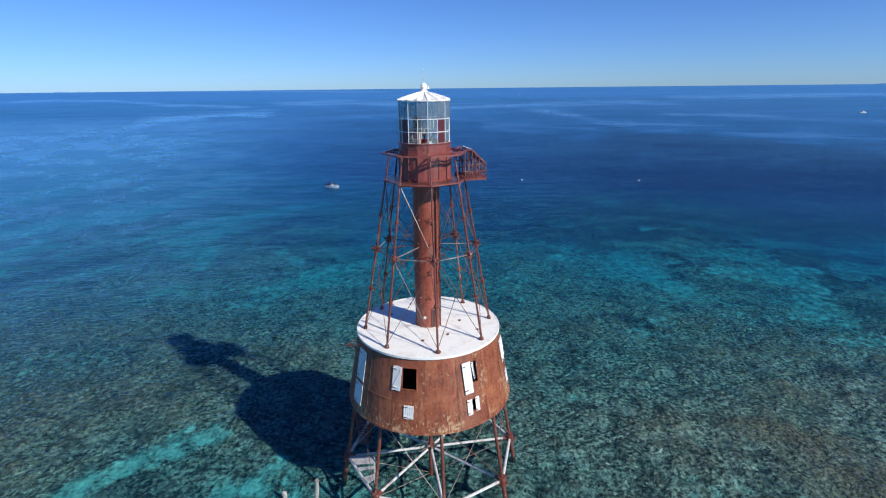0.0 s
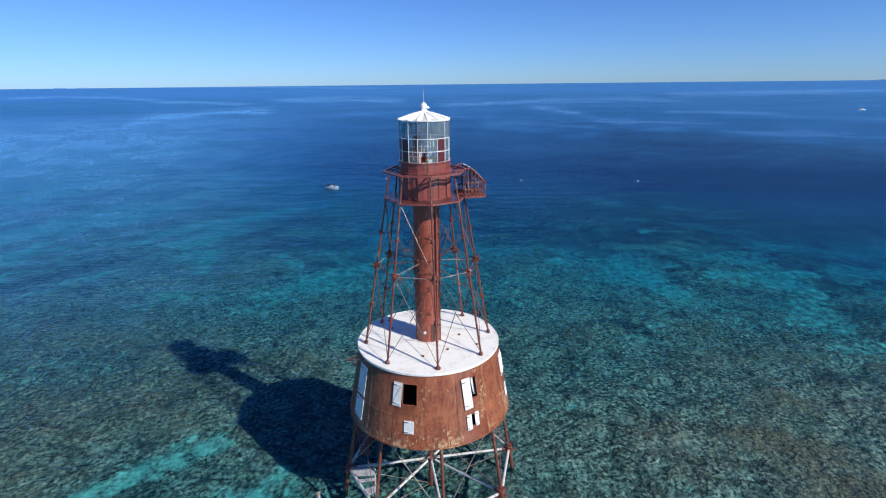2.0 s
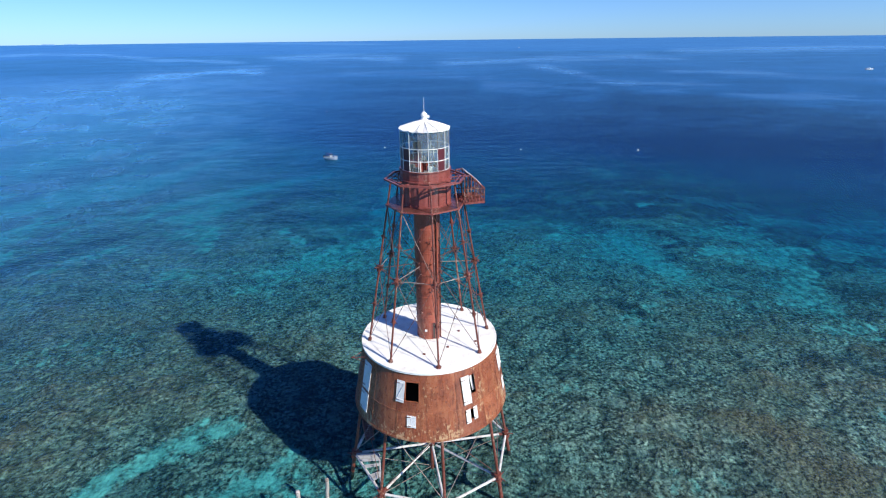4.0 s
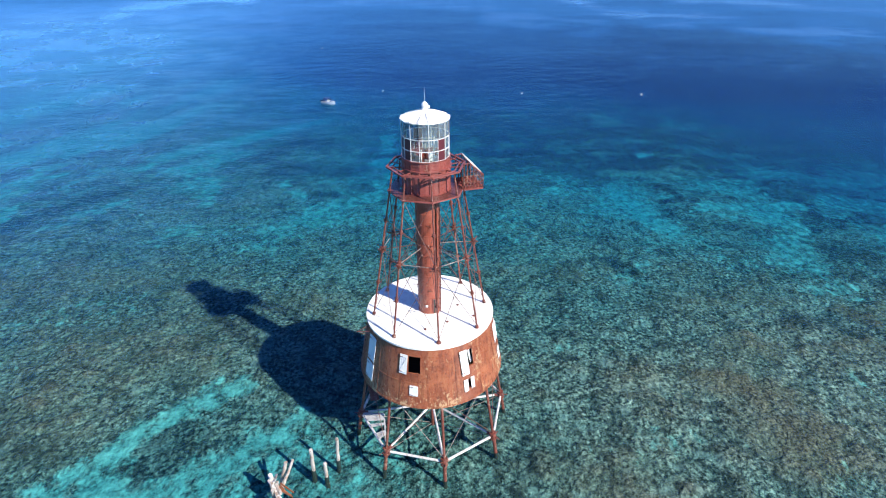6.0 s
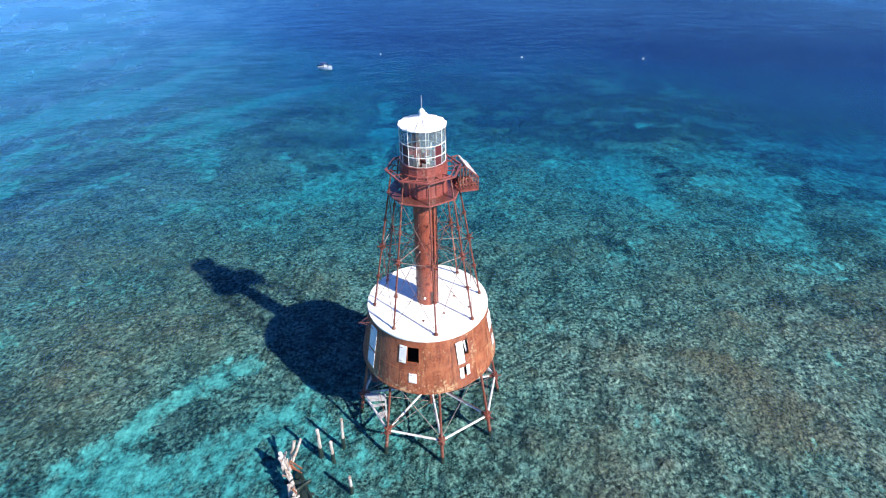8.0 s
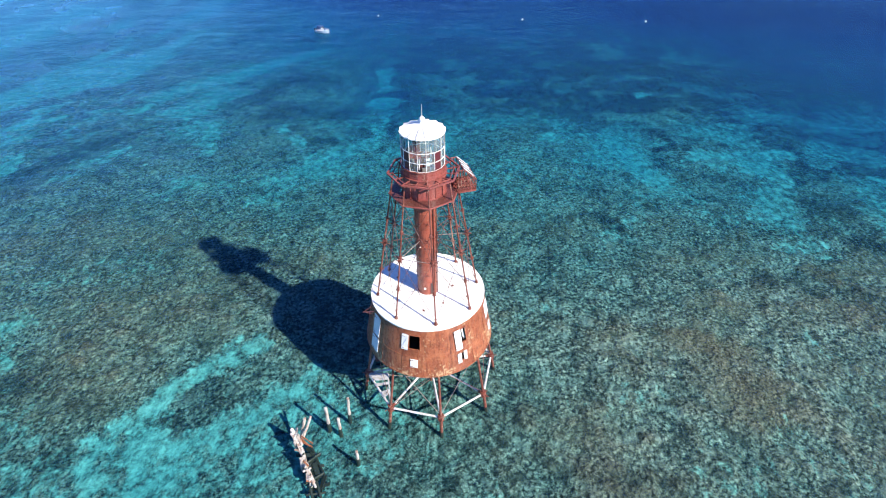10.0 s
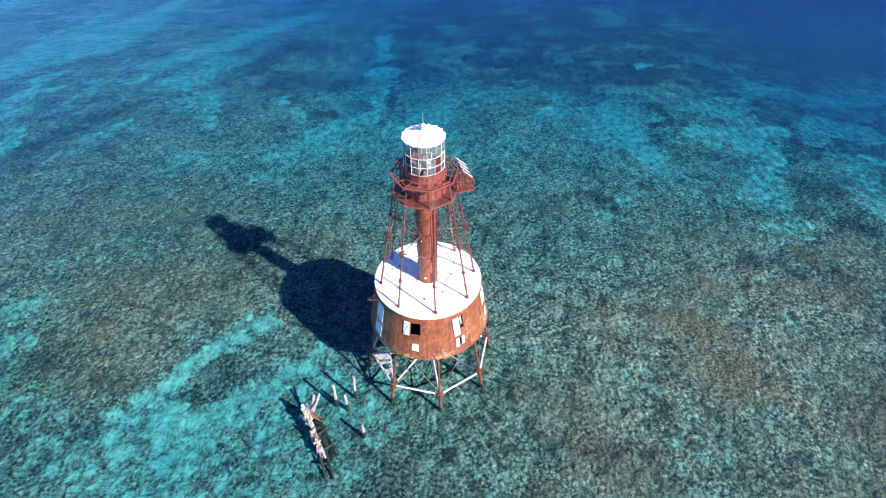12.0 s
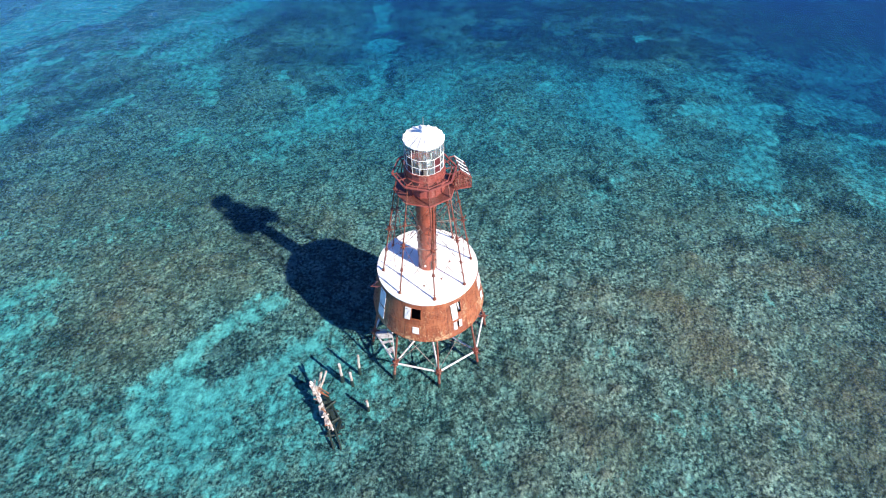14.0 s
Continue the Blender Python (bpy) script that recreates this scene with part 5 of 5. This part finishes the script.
# ---- side balcony with a sloping rack
def out(u, w, z):
    """A point of the balcony: u outward from the gallery, w along its outer edge, z over its floor."""
    return Vector((2.6 + 0.974 * u - 0.225 * w, 0.5 + 0.225 * u + 0.974 * w, GAL + z))


W0, W1, U1 = -1.13, 1.13, 1.55
bm = bmesh.new()
bar(bm, out(0, W0, -0.05), out(0, W1, -0.05), 0.1, 0.14)
balcony = part("balcony", bm, RED, tower, "rusted cantilever balcony with sloping white rails")
for i in range(6):
    w = W0 + (W1 - W0) * (i + 0.5) / 6
    bm = bmesh.new()
    bar(bm, out(-0.2, w, 0.03), out(U1, w, 0.03), (W1 - W0) / 6 - 0.07, 0.04, 90)
    part("floor_slat", bm, RED, balcony)
for p, q in (((0, W0), (U1, W0)), ((0, W1), (U1, W1)), ((U1, W0), (U1, W1))):
    bm = bmesh.new()
    bar(bm, out(*p, -0.05), out(*q, -0.05), 0.1, 0.14)
    part("edge_beam", bm, RED, balcony)
    for h in (0.5, 1.02):
        bm = bmesh.new()
        tube(bm, out(*p, h), out(*q, h), 0.04, n=6)
        part("rail", bm, LEGM, balcony)
for i in range(7):
    f = i / 6
    for w in (W0, W1):
        u = U1 * f
        top = 2.05 if u < 0.52 else 2.05 - (u - 0.52) * 0.95
        bm = bmesh.new()
        tube(bm, out(u, w, 0), out(u, w, top), 0.042, n=6)
        part("baluster", bm, LEGM, balcony)
    bm = bmesh.new()
    w = W0 + (W1 - W0) * f
    tube(bm, out(U1, w, 0), out(U1, w, 1.04), 0.028, n=6)
    part("baluster", bm, LEGM, balcony)
for w in (W0, W1):
    bm = bmesh.new()
    bar(bm, out(0.45, w, 2.10), out(U1, w, 1.05), 0.09, 0.07)
    part("rack_beam", bm, RED, balcony)
    bm = bmesh.new()
    bar(bm, out(0.0, w, 2.02), out(0.5, w, 2.06), 0.07, 0.07)
    part("head_beam", bm, RED, balcony)
for u, z in ((0.52, 2.0), (0.95, 1.58), (1.4, 1.15)):
    bm = bmesh.new()
    bar(bm, out(u, W0, z), out(u, W1, z), 0.06, 0.06)
    part("cross_beam", bm, RED, balcony)
bm = bmesh.new()
pts = [out(0.55, W0 + 0.07, 2.04), out(0.55, W1 - 0.07, 2.04), out(1.42, W1 - 0.07, 1.19), out(1.42, W0 + 0.07, 1.19)]
hi = [bm.verts.new(p) for p in pts]
lo = [bm.verts.new(p - Vector((0.02, 0, 0.03))) for p in pts]
bm.faces.new(hi), bm.faces.new(lo[::-1])
for j in range(4):
    bm.faces.new([lo[j], lo[(j + 1) % 4], hi[(j + 1) % 4], hi[j]])
bmesh.ops.recalc_face_normals(bm, faces=bm.faces)
part("rack_panel", bm, SCREEN, balcony, "dark weathered panel under the rails")
for w in (-0.88, -0.23, 0.42, 1.07):
    bm = bmesh.new()
    bar(bm, out(0.5, w, 2.13), out(1.43, w, 1.23), 0.13, 0.03)
    part("rack_rail", bm, SHUT, balcony, "white rack rail")
for p, q in (((0.1, -0.6, 0.05), (0.95, 0.5, 1.5)), ((0.3, 0.7, 0.05), (1.3, -0.5, 1.15)), ((0.9, -0.9, 0.05), (0.6, 0.3, 1.9))):
    bm = bmesh.new()
    tube(bm, out(*p), out(*q), 0.03, n=6)
    part("loose_strut", bm, LEGM, balcony)

# ---- landing and stair under the quarters
bm = bmesh.new()
tube(bm, (-4.75, -1.2, RING), leg_at(7, RING).lerp(Vector((-4.75, -1.2, RING)), 0.06), 0.08, n=8)
tube(bm, (-4.75, -1.2, RING), leg_at(6, RING), 0.08, n=8)
landing = part("landing_frame", bm, GALV, tower, "grey grating landing on the lower struts")
la, lb = leg_at(6, RING), leg_at(7, RING)
inner = Vector((-4.75, -1.2, RING))
for i in range(9):
    f0, f1 = i / 9 + 0.006, (i + 1) / 9 - 0.006
    if i in (3, 5, 6):
        continue
    bm = bmesh.new()
    p0, p1 = la.lerp(lb, 0.03 + 0.72 * f0), la.lerp(lb, 0.03 + 0.72 * f1)
    q0, q1 = inner.lerp(lb, 0.62 * f0), inner.lerp(lb, 0.62 * f1)
    lo = [bm.verts.new(p + Vector((0, 0, 0.14))) for p in (p0, p1, q1, q0)]
    hi = [bm.verts.new(v.co + Vector((0, 0, 0.05))) for v in lo]
    bm.faces.new(hi), bm.faces.new(lo[::-1])
    for j in range(4):
        bm.faces.new([lo[j], lo[(j + 1) % 4], hi[(j + 1) % 4], hi[j]])
    bmesh.ops.recalc_face_normals(bm, faces=bm.faces)
    part("grating_plank", bm, GALV, landing)
s0, s1 = Vector((-5.75, 0.6, RING + 0.2)), Vector((-5.55, -2.3, DRUM_B))
bm = bmesh.new()
bar(bm, s0 - Vector((0.45, 0, 0.05)), s0 + Vector((0.45, 0, -0.05)), 0.2, 0.06)
stair = part("foot_plate", bm, LEGM, tower, "weathered steel ladder stair up to the quarters")
side = Vector((0.38, 0.05, 0))
for s in (-1, 1):
    bm = bmesh.new()
    bar(bm, s0 + side * s, s1 + side * s, 0.04, 0.1)
    part("stringer", bm, LEGM, stair)
    bm = bmesh.new()
    tube(bm, s0 + side * s + Vector((0, 0, 0.9)), s1 + side * s + Vector((0, 0, 0.2)), 0.025, n=6)
    part("handrail", bm, LEGM, stair)
for i in range(16):
    c = s0.lerp(s1, (i + 0.5) / 16)
    bm = bmesh.new()
    bar(bm, c - side, c + side, 0.18, 0.03)
    part("tread", bm, LEGM, stair)

# ---------------------------------------------------------------- old dock: piles and wreckage
def wobbly(bm, p, q, r, n=9, rings=6, seed=0):
    """A worn round timber."""
    rg = random.Random(seed)
    p, q = Vector(p), Vector(q)
    m = (q - p).to_track_quat("Z", "Y").to_matrix()
    prev = None
    for k in range(rings + 1):
        f = k / rings
        c = p.lerp(q, f) + m @ Vector((rg.uniform(-1, 1), rg.uniform(-1, 1), 0)) * r * 0.14
        rr = r * (1.05 - 0.12 * f)
        ring = [bm.verts.new(c + m @ Vector((math.cos(i * math.tau / n), math.sin(i * math.tau / n), 0)) * rr * rg.uniform(0.88, 1.1) + (m @ Vector((0, 0, rg.uniform(-0.05, 0.05))) if k == rings else Vector())) for i in range(n)]
        if prev:
            for i in range(n):
                bm.faces.new([prev[i], prev[(i + 1) % n], ring[(i + 1) % n], ring[i]])
        else:
            bm.faces.new(ring[::-1])
        prev = ring
    bm.faces.new(prev)


for i, (x, y, h, r) in enumerate(((-8.9, -5.2, 3.25, 0.15), (-10.95, -6.15, 3.05, 0.17), (-9.65, -6.75, 2.0, 0.16), (-7.5, -10.2, 1.6, 0.15))):
    pl = thing("dock_pile", ("tall" if h > 2 else "short broken") + " bleached timber dock pile standing in the shallows", "pile", "old dock piles", (x, y, 0))
    bm = bmesh.new()
    wobbly(bm, (0, 0, -1.4), ((0.26, 0.14, 0.05, 0.02)[i], 0.05, h), r, seed=i)
    part("shaft", bm, TIMBER, pl)
    bm = bmesh.new()
    wobbly(bm, (0, 0, -1.4), ((0.26, 0.14, 0.05, 0.02)[i] * 0.35, 0.01, 0.12 + 0.14 * h), r * 1.3, seed=i + 20)
    part("weed_sleeve", bm, SLIME, pl, "dark weed-covered foot")
    bm = bmesh.new()
    lathe(bm, [(0, 0), (r * 1.05, 0), (r * 0.95, 0.14), (0, 0.2)], 9)
    bmesh.ops.translate(bm, verts=bm.verts, vec=((0.26, 0.14, 0.05, 0.02)[i], 0.05, h - 0.03))
    part("bleached_top", bm, PALE, pl, "white bird-limed top")

wreck = thing("dock_wreckage", "collapsed timber dock with bleached beams and rusty sheet in the water", "wreckage", at=(0, 0, 0))
BEAMS = (
    ((-14.3, -7.2, -0.6), (-14.0, -7.9, 2.4), 0.2), ((-13.75, -7.3, -0.5), (-12.9, -6.8, 2.5), 0.17), ((-13.3, -8.0, 0.5), (-12.3, -6.7, 2.7), 0.13),
    ((-14.2, -7.8, 1.6), (-12.9, -9.6, 0.9), 0.22), ((-13.2, -9.2, 1.0), (-12.3, -11.0, 0.6), 0.21), ((-12.7, -10.4, 0.7), (-11.5, -12.4, 0.3), 0.2),
    ((-13.9, -8.6, 0.2), (-13.7, -8.9, 1.7), 0.16), ((-13.0, -10.6, -0.5), (-12.9, -10.4, 1.2), 0.17), ((-11.9, -12.3, -0.6), (-11.9, -12.1, 0.8), 0.17),
    ((-13.6, -8.2, 1.5), (-13.0, -9.0, 1.3), 0.16), ((-12.3, -11.3, 0.8), (-11.3, -12.8, 0.1), 0.13),
)
for i, (p, q, r) in enumerate(BEAMS):
    bm = bmesh.new()
    wobbly(bm, p, q, r, seed=50 + i)
    part("beam", bm, PALE if i in (0, 3, 4, 8) else TIMBER, wreck)
for i, (p, q, r) in enumerate((((-12.7, -7.9, -0.5), (-10.6, -11.6, -0.7), 0.14), ((-11.5, -9.0, -0.4), (-13.0, -10.4, -0.2), 0.13), ((-10.9, -11.0, -0.6), (-12.4, -12.2, -0.2), 0.13), ((-11.3, -12.2, 0.0), (-10.3, -14.8, -0.6), 0.12), ((-11.9, -12.6, 0.0), (-11.2, -14.6, -0.7), 0.12), ((-10.4, -13.0, -0.5), (-12.2, -13.3, -0.3), 0.12))):
    bm = bmesh.new()
    wobbly(bm, p, q, r, seed=80 + i)
    part("sunken_beam", bm, SLIME, wreck, "dark sunken timber")
rg = random.Random(5)
for i in range(13):
    f = rg.random()
    c = Vector((-12.8, -8.6, -0.55)).lerp(Vector((-11.2, -12.4, -0.62)), f) + Vector((rg.uniform(-0.45, 0.45), rg.uniform(-0.3, 0.3), rg.uniform(-0.2, 0.15)))
    a = radians(rg.gauss(-62, 24) + (75 if i % 4 == 3 else 0))
    d = Vector((math.cos(a), math.sin(a), rg.uniform(-0.15, 0.15))) * rg.uniform(0.5, 1.2)
    bm = bmesh.new()
    bar(bm, c - d, c + d, rg.uniform(0.2, 0.5), 0.08, rg.uniform(-30, 30))
    part("sunken_plank", bm, SLIME, wreck, "dark sunken deck plank")
# planks added below the beams so that the heap casts a broader shadow
for i in range(9):
    c = Vector((-13.85, -8.1, 0.95)).lerp(Vector((-11.9, -12.0, 0.2)), i / 8) + Vector((rg.uniform(-0.12, 0.12), rg.uniform(-0.1, 0.1), 0))
    d = Vector((rg.uniform(-0.12, 0.12), rg.uniform(-0.2, 0.2), 0.62 + 0.2 * rg.random()))
    bm = bmesh.new()
    bar(bm, c - d - Vector((0, 0, 0.25)), c + d * 0.7, 0.42, 0.06, rg.uniform(15, 60))
    part("hanging_plank", bm, TIMBER if i % 3 == 0 else SLIME, wreck, "dark plank added under the beams to fill out their shadow")
for i in range(13):
    f = (i + rg.uniform(-0.8, 0.8)) / 13
    c = Vector((-13.95, -7.9, 1.45)).lerp(Vector((-11.6, -12.5, 0.3)), f) + Vector((rg.uniform(-0.3, 0.3), rg.uniform(-0.25, 0.25), rg.uniform(-0.1, 0.15)))
    bm = bmesh.new()
    a = radians(-62 + rg.gauss(0, 40))
    d = Vector((math.cos(a), math.sin(a), rg.uniform(-0.5, 0.5))) * rg.uniform(0.2, 0.62)
    bar(bm, c - d, c + d, rg.uniform(0.1, 0.3), rg.uniform(0.06, 0.14), rg.uniform(0, 90))
    part("broken_plank", bm, (PALE, TIMBER, RUSTY, TIMBER, SLIME)[i % 5], wreck)
bm = bmesh.new()
for k in range(5):
    p = Vector((-13.25, -8.15 - 0.14 * k, 1.58 - 0.03 * k))
    q = Vector((-12.05 - 0.14 * ((k * 3) % 4), -8.72 - 0.09 * k, 1.02 - 0.05 * ((k * 2) % 3)))
    bar(bm, p, q, 0.21, 0.03, 84 + 5 * ((k * 7) % 5))
part("rusty_sheet", bm, RUSTY, wreck, "orange rusted steel sheet")


# ---------------------------------------------------------------- far shore on the horizon
# distance haze is mixed into the shore's blue base colour
SHORE = plain("far_hazy_shore", (0.12, 0.24, 0.46), 1.0, 0, 0.2, 0.02)
for b0, b1, top in ((-33.7, -32.6, 4.5), (-32.1, -31.0, 4.0), (40.2, 44.5, 6.0)):
    bm = bmesh.new()
    n = 40
    rows = []
    for k in range(n + 1):
        f = k / n
        a = radians(b0 + (b1 - b0) * f)
        h = top * min(1.0, 6 * f, 6 * (1 - f)) * (0.7 + 0.5 * float(fbm(np.array([k / 5.0 + b0]), np.array([3.0]), 3)[0]))
        rows.append([bm.verts.new((r * math.sin(a), r * math.cos(a) - 37.5, z)) for r, z in ((4840, 22), (4846, 25 + 0.7 * h), (4870, 25 + h), (4940, 22))])
    for p, q in zip(rows, rows[1:]):
        for i in range(3):
            bm.faces.new([p[i], q[i], q[i + 1], p[i + 1]])
    bmesh.ops.recalc_face_normals(bm, faces=bm.faces)
    tagged(link("backdrop", bm, SHORE), "low hazy blue shore far off on the horizon", "shore", kind="structure")

# ---------------------------------------------------------------- boats and buoys
def motorboat(label, at, heading, length, dark=True):
    boat = thing("motorboat", label, "boat", at=at)
    boat.rotation_euler = (0, 0, radians(heading))
    L, B = length, length * 0.34
    bm = bmesh.new()
    rows = []
    for f, w, keel, top in ((0.0, 0.86, -0.28, 0.62), (0.25, 1.0, -0.32, 0.66), (0.55, 0.98, -0.32, 0.76), (0.8, 0.66, -0.2, 0.9), (1.0, 0.04, 0.35, 1.05)):
        x = -L / 2 + L * f
        hw = B / 2 * w
        rows.append([bm.verts.new(p) for p in ((x, -hw, top), (x, -hw * 0.86, 0.1), (x, 0, keel), (x, hw * 0.86, 0.1), (x, hw, top))])
    for p, q in zip(rows, rows[1:]):
        for i in range(4):
            bm.faces.new([p[i], p[i + 1], q[i + 1], q[i]])
        bm.faces.new([p[0], q[0], q[4], p[4]])
    bm.faces.new(rows[0])
    bmesh.ops.recalc_face_normals(bm, faces=bm.faces)
    hull = part("hull", bm, SHADED_GEL if dark else GEL, boat, "hull with its shade put into a blue-grey colour" if dark else "white hull")
    bm = bmesh.new()
    for s in (-1, 1):
        for r0, r1 in zip(((-L / 2, B * 0.43, 0.68), (-L * 0.25, B * 0.5, 0.72), (L * 0.05, B * 0.49, 0.82), (L * 0.3, B * 0.33, 0.95)), ((-L * 0.25, B * 0.5, 0.72), (L * 0.05, B * 0.49, 0.82), (L * 0.3, B * 0.33, 0.95), (L / 2, 0.02, 1.1))):
            tube(bm, (r0[0], s * r0[1], r0[2]), (r1[0], s * r1[1], r1[2]), 0.05, n=6)
    part("gunwale", bm, GEL, hull)
    bm = bmesh.new()
    box(bm, pose(-L * 0.12, 0, 0.80), L * 0.66, B * 0.80, 0.04)
    part("cockpit_floor", bm, DECKM, boat, "pale grey cockpit floor")
    bm = bmesh.new()
    bmesh.ops.bevel(bm, geom=edges_of(box(bm, pose(L * 0.02, 0, 1.05), L * 0.16, B * 0.42, 0.75)), offset=0.06, segments=2, affect="EDGES")
    con = part("console", bm, GEL, boat)
    bm = bmesh.new()
    box(bm, pose(L * 0.11, 0, 1.55, 0, -25, 0), 0.04, B * 0.46, 0.5)
    part("windscreen", bm, SCREEN, con, "dark tinted windscreen")
    bm = bmesh.new()
    bmesh.ops.bevel(bm, geom=edges_of(box(bm, pose(-L * 0.14, 0, 1.95), L * 0.36, B * 0.86, 0.12)), offset=0.03, segments=2, affect="EDGES")
    part("canopy", bm, CANVAS if dark else GEL, boat, "navy canvas top" if dark else "white hard top")
    for sy in (-1, 1) if dark else ():
        bm = bmesh.new()
        bmesh.ops.bevel(bm, geom=edges_of(box(bm, pose(-L * 0.14, sy * B * 0.4, 1.62), L * 0.30, 0.04, 0.55)), offset=0.012, segments=1, affect="EDGES")
        part("side_curtain", bm, CANVAS, boat, "navy canvas side curtain")
    for k, sx in enumerate((-L * 0.36, L * 0.2)):
        bm = bmesh.new()
        bmesh.ops.bevel(bm, geom=edges_of(box(bm, pose(sx, 0, 1.0), L * 0.1, B * (0.6, 0.4)[k], 0.34)), offset=0.06, segments=2, affect="EDGES")
        part("bench_seat", bm, CANVAS if dark else GEL, boat)
    bm = bmesh.new()
    for sy in (-1, 1):
        tube(bm, (L * 0.14, sy * B * 0.40, 0.9), (L * 0.14, sy * B * 0.40, 1.25), 0.025, n=6)
        tube(bm, (L * 0.14, sy * B * 0.40, 1.25), (L * 0.46, sy * 0.1, 1.45), 0.025, n=6)
    tube(bm, (L * 0.46, -0.1, 1.45), (L * 0.46, 0.1, 1.45), 0.025, n=6)
    part("bow_rail", bm, SILVER, boat)
    for sx in (-L * 0.28, L * 0.0):
        for sy in (-B * 0.3, B * 0.3):
            bm = bmesh.new()
            tube(bm, (sx, sy, 0.7), (sx, sy, 1.92), 0.03, n=6)
            part("canopy_post", bm, SILVER, boat)
    bm = bmesh.new()
    bmesh.ops.bevel(bm, geom=edges_of(box(bm, pose(-L / 2 - 0.2, 0, 0.85), 0.42, 0.4, 0.6)), offset=0.08, segments=2, affect="EDGES")
    box(bm, pose(-L / 2 - 0.22, 0, 0.2), 0.16, 0.14, 0.9)
    part("outboard_motor", bm, SCREEN if dark else GEL, boat)
    return boat


motorboat("motorboat with hull coloured blue-grey for shade and navy canvas top, lying at anchor", (-31.0, 133.9, 0), -24, 5.0)
motorboat("small white motorboat far out on deep water", (488, 545, 0), 8, 9.5, dark=False)
motorboat("white motorboat close to the horizon", (377, 2120, 0), 60, 12.0, dark=False)
for x, y, r in ((73.7, 139.0, 0.3), (33.8, 143.9, 0.3), (-14.5, 151.8, 0.26), (-53.4, 257.8, 0.28)):
    bu = thing("mooring_buoy", "white round mooring buoy floating on blue water", "buoy", "mooring buoys", (x, y, 0))
    bm = bmesh.new()
    lathe(bm, [(0, -r * 0.6), (r * 0.8, -r * 0.5), (r, 0), (r * 0.92, r * 0.45), (r * 0.6, r * 0.85), (r * 0.2, r), (0, r)], 16)
    part("float", bm, FLOATM, bu, smooth=True)
    bm = bmesh.new()
    tube(bm, (0, 0, r), (0, 0, r + 0.16), 0.05, n=8)
    part("pickup_eye", bm, SILVER, bu)
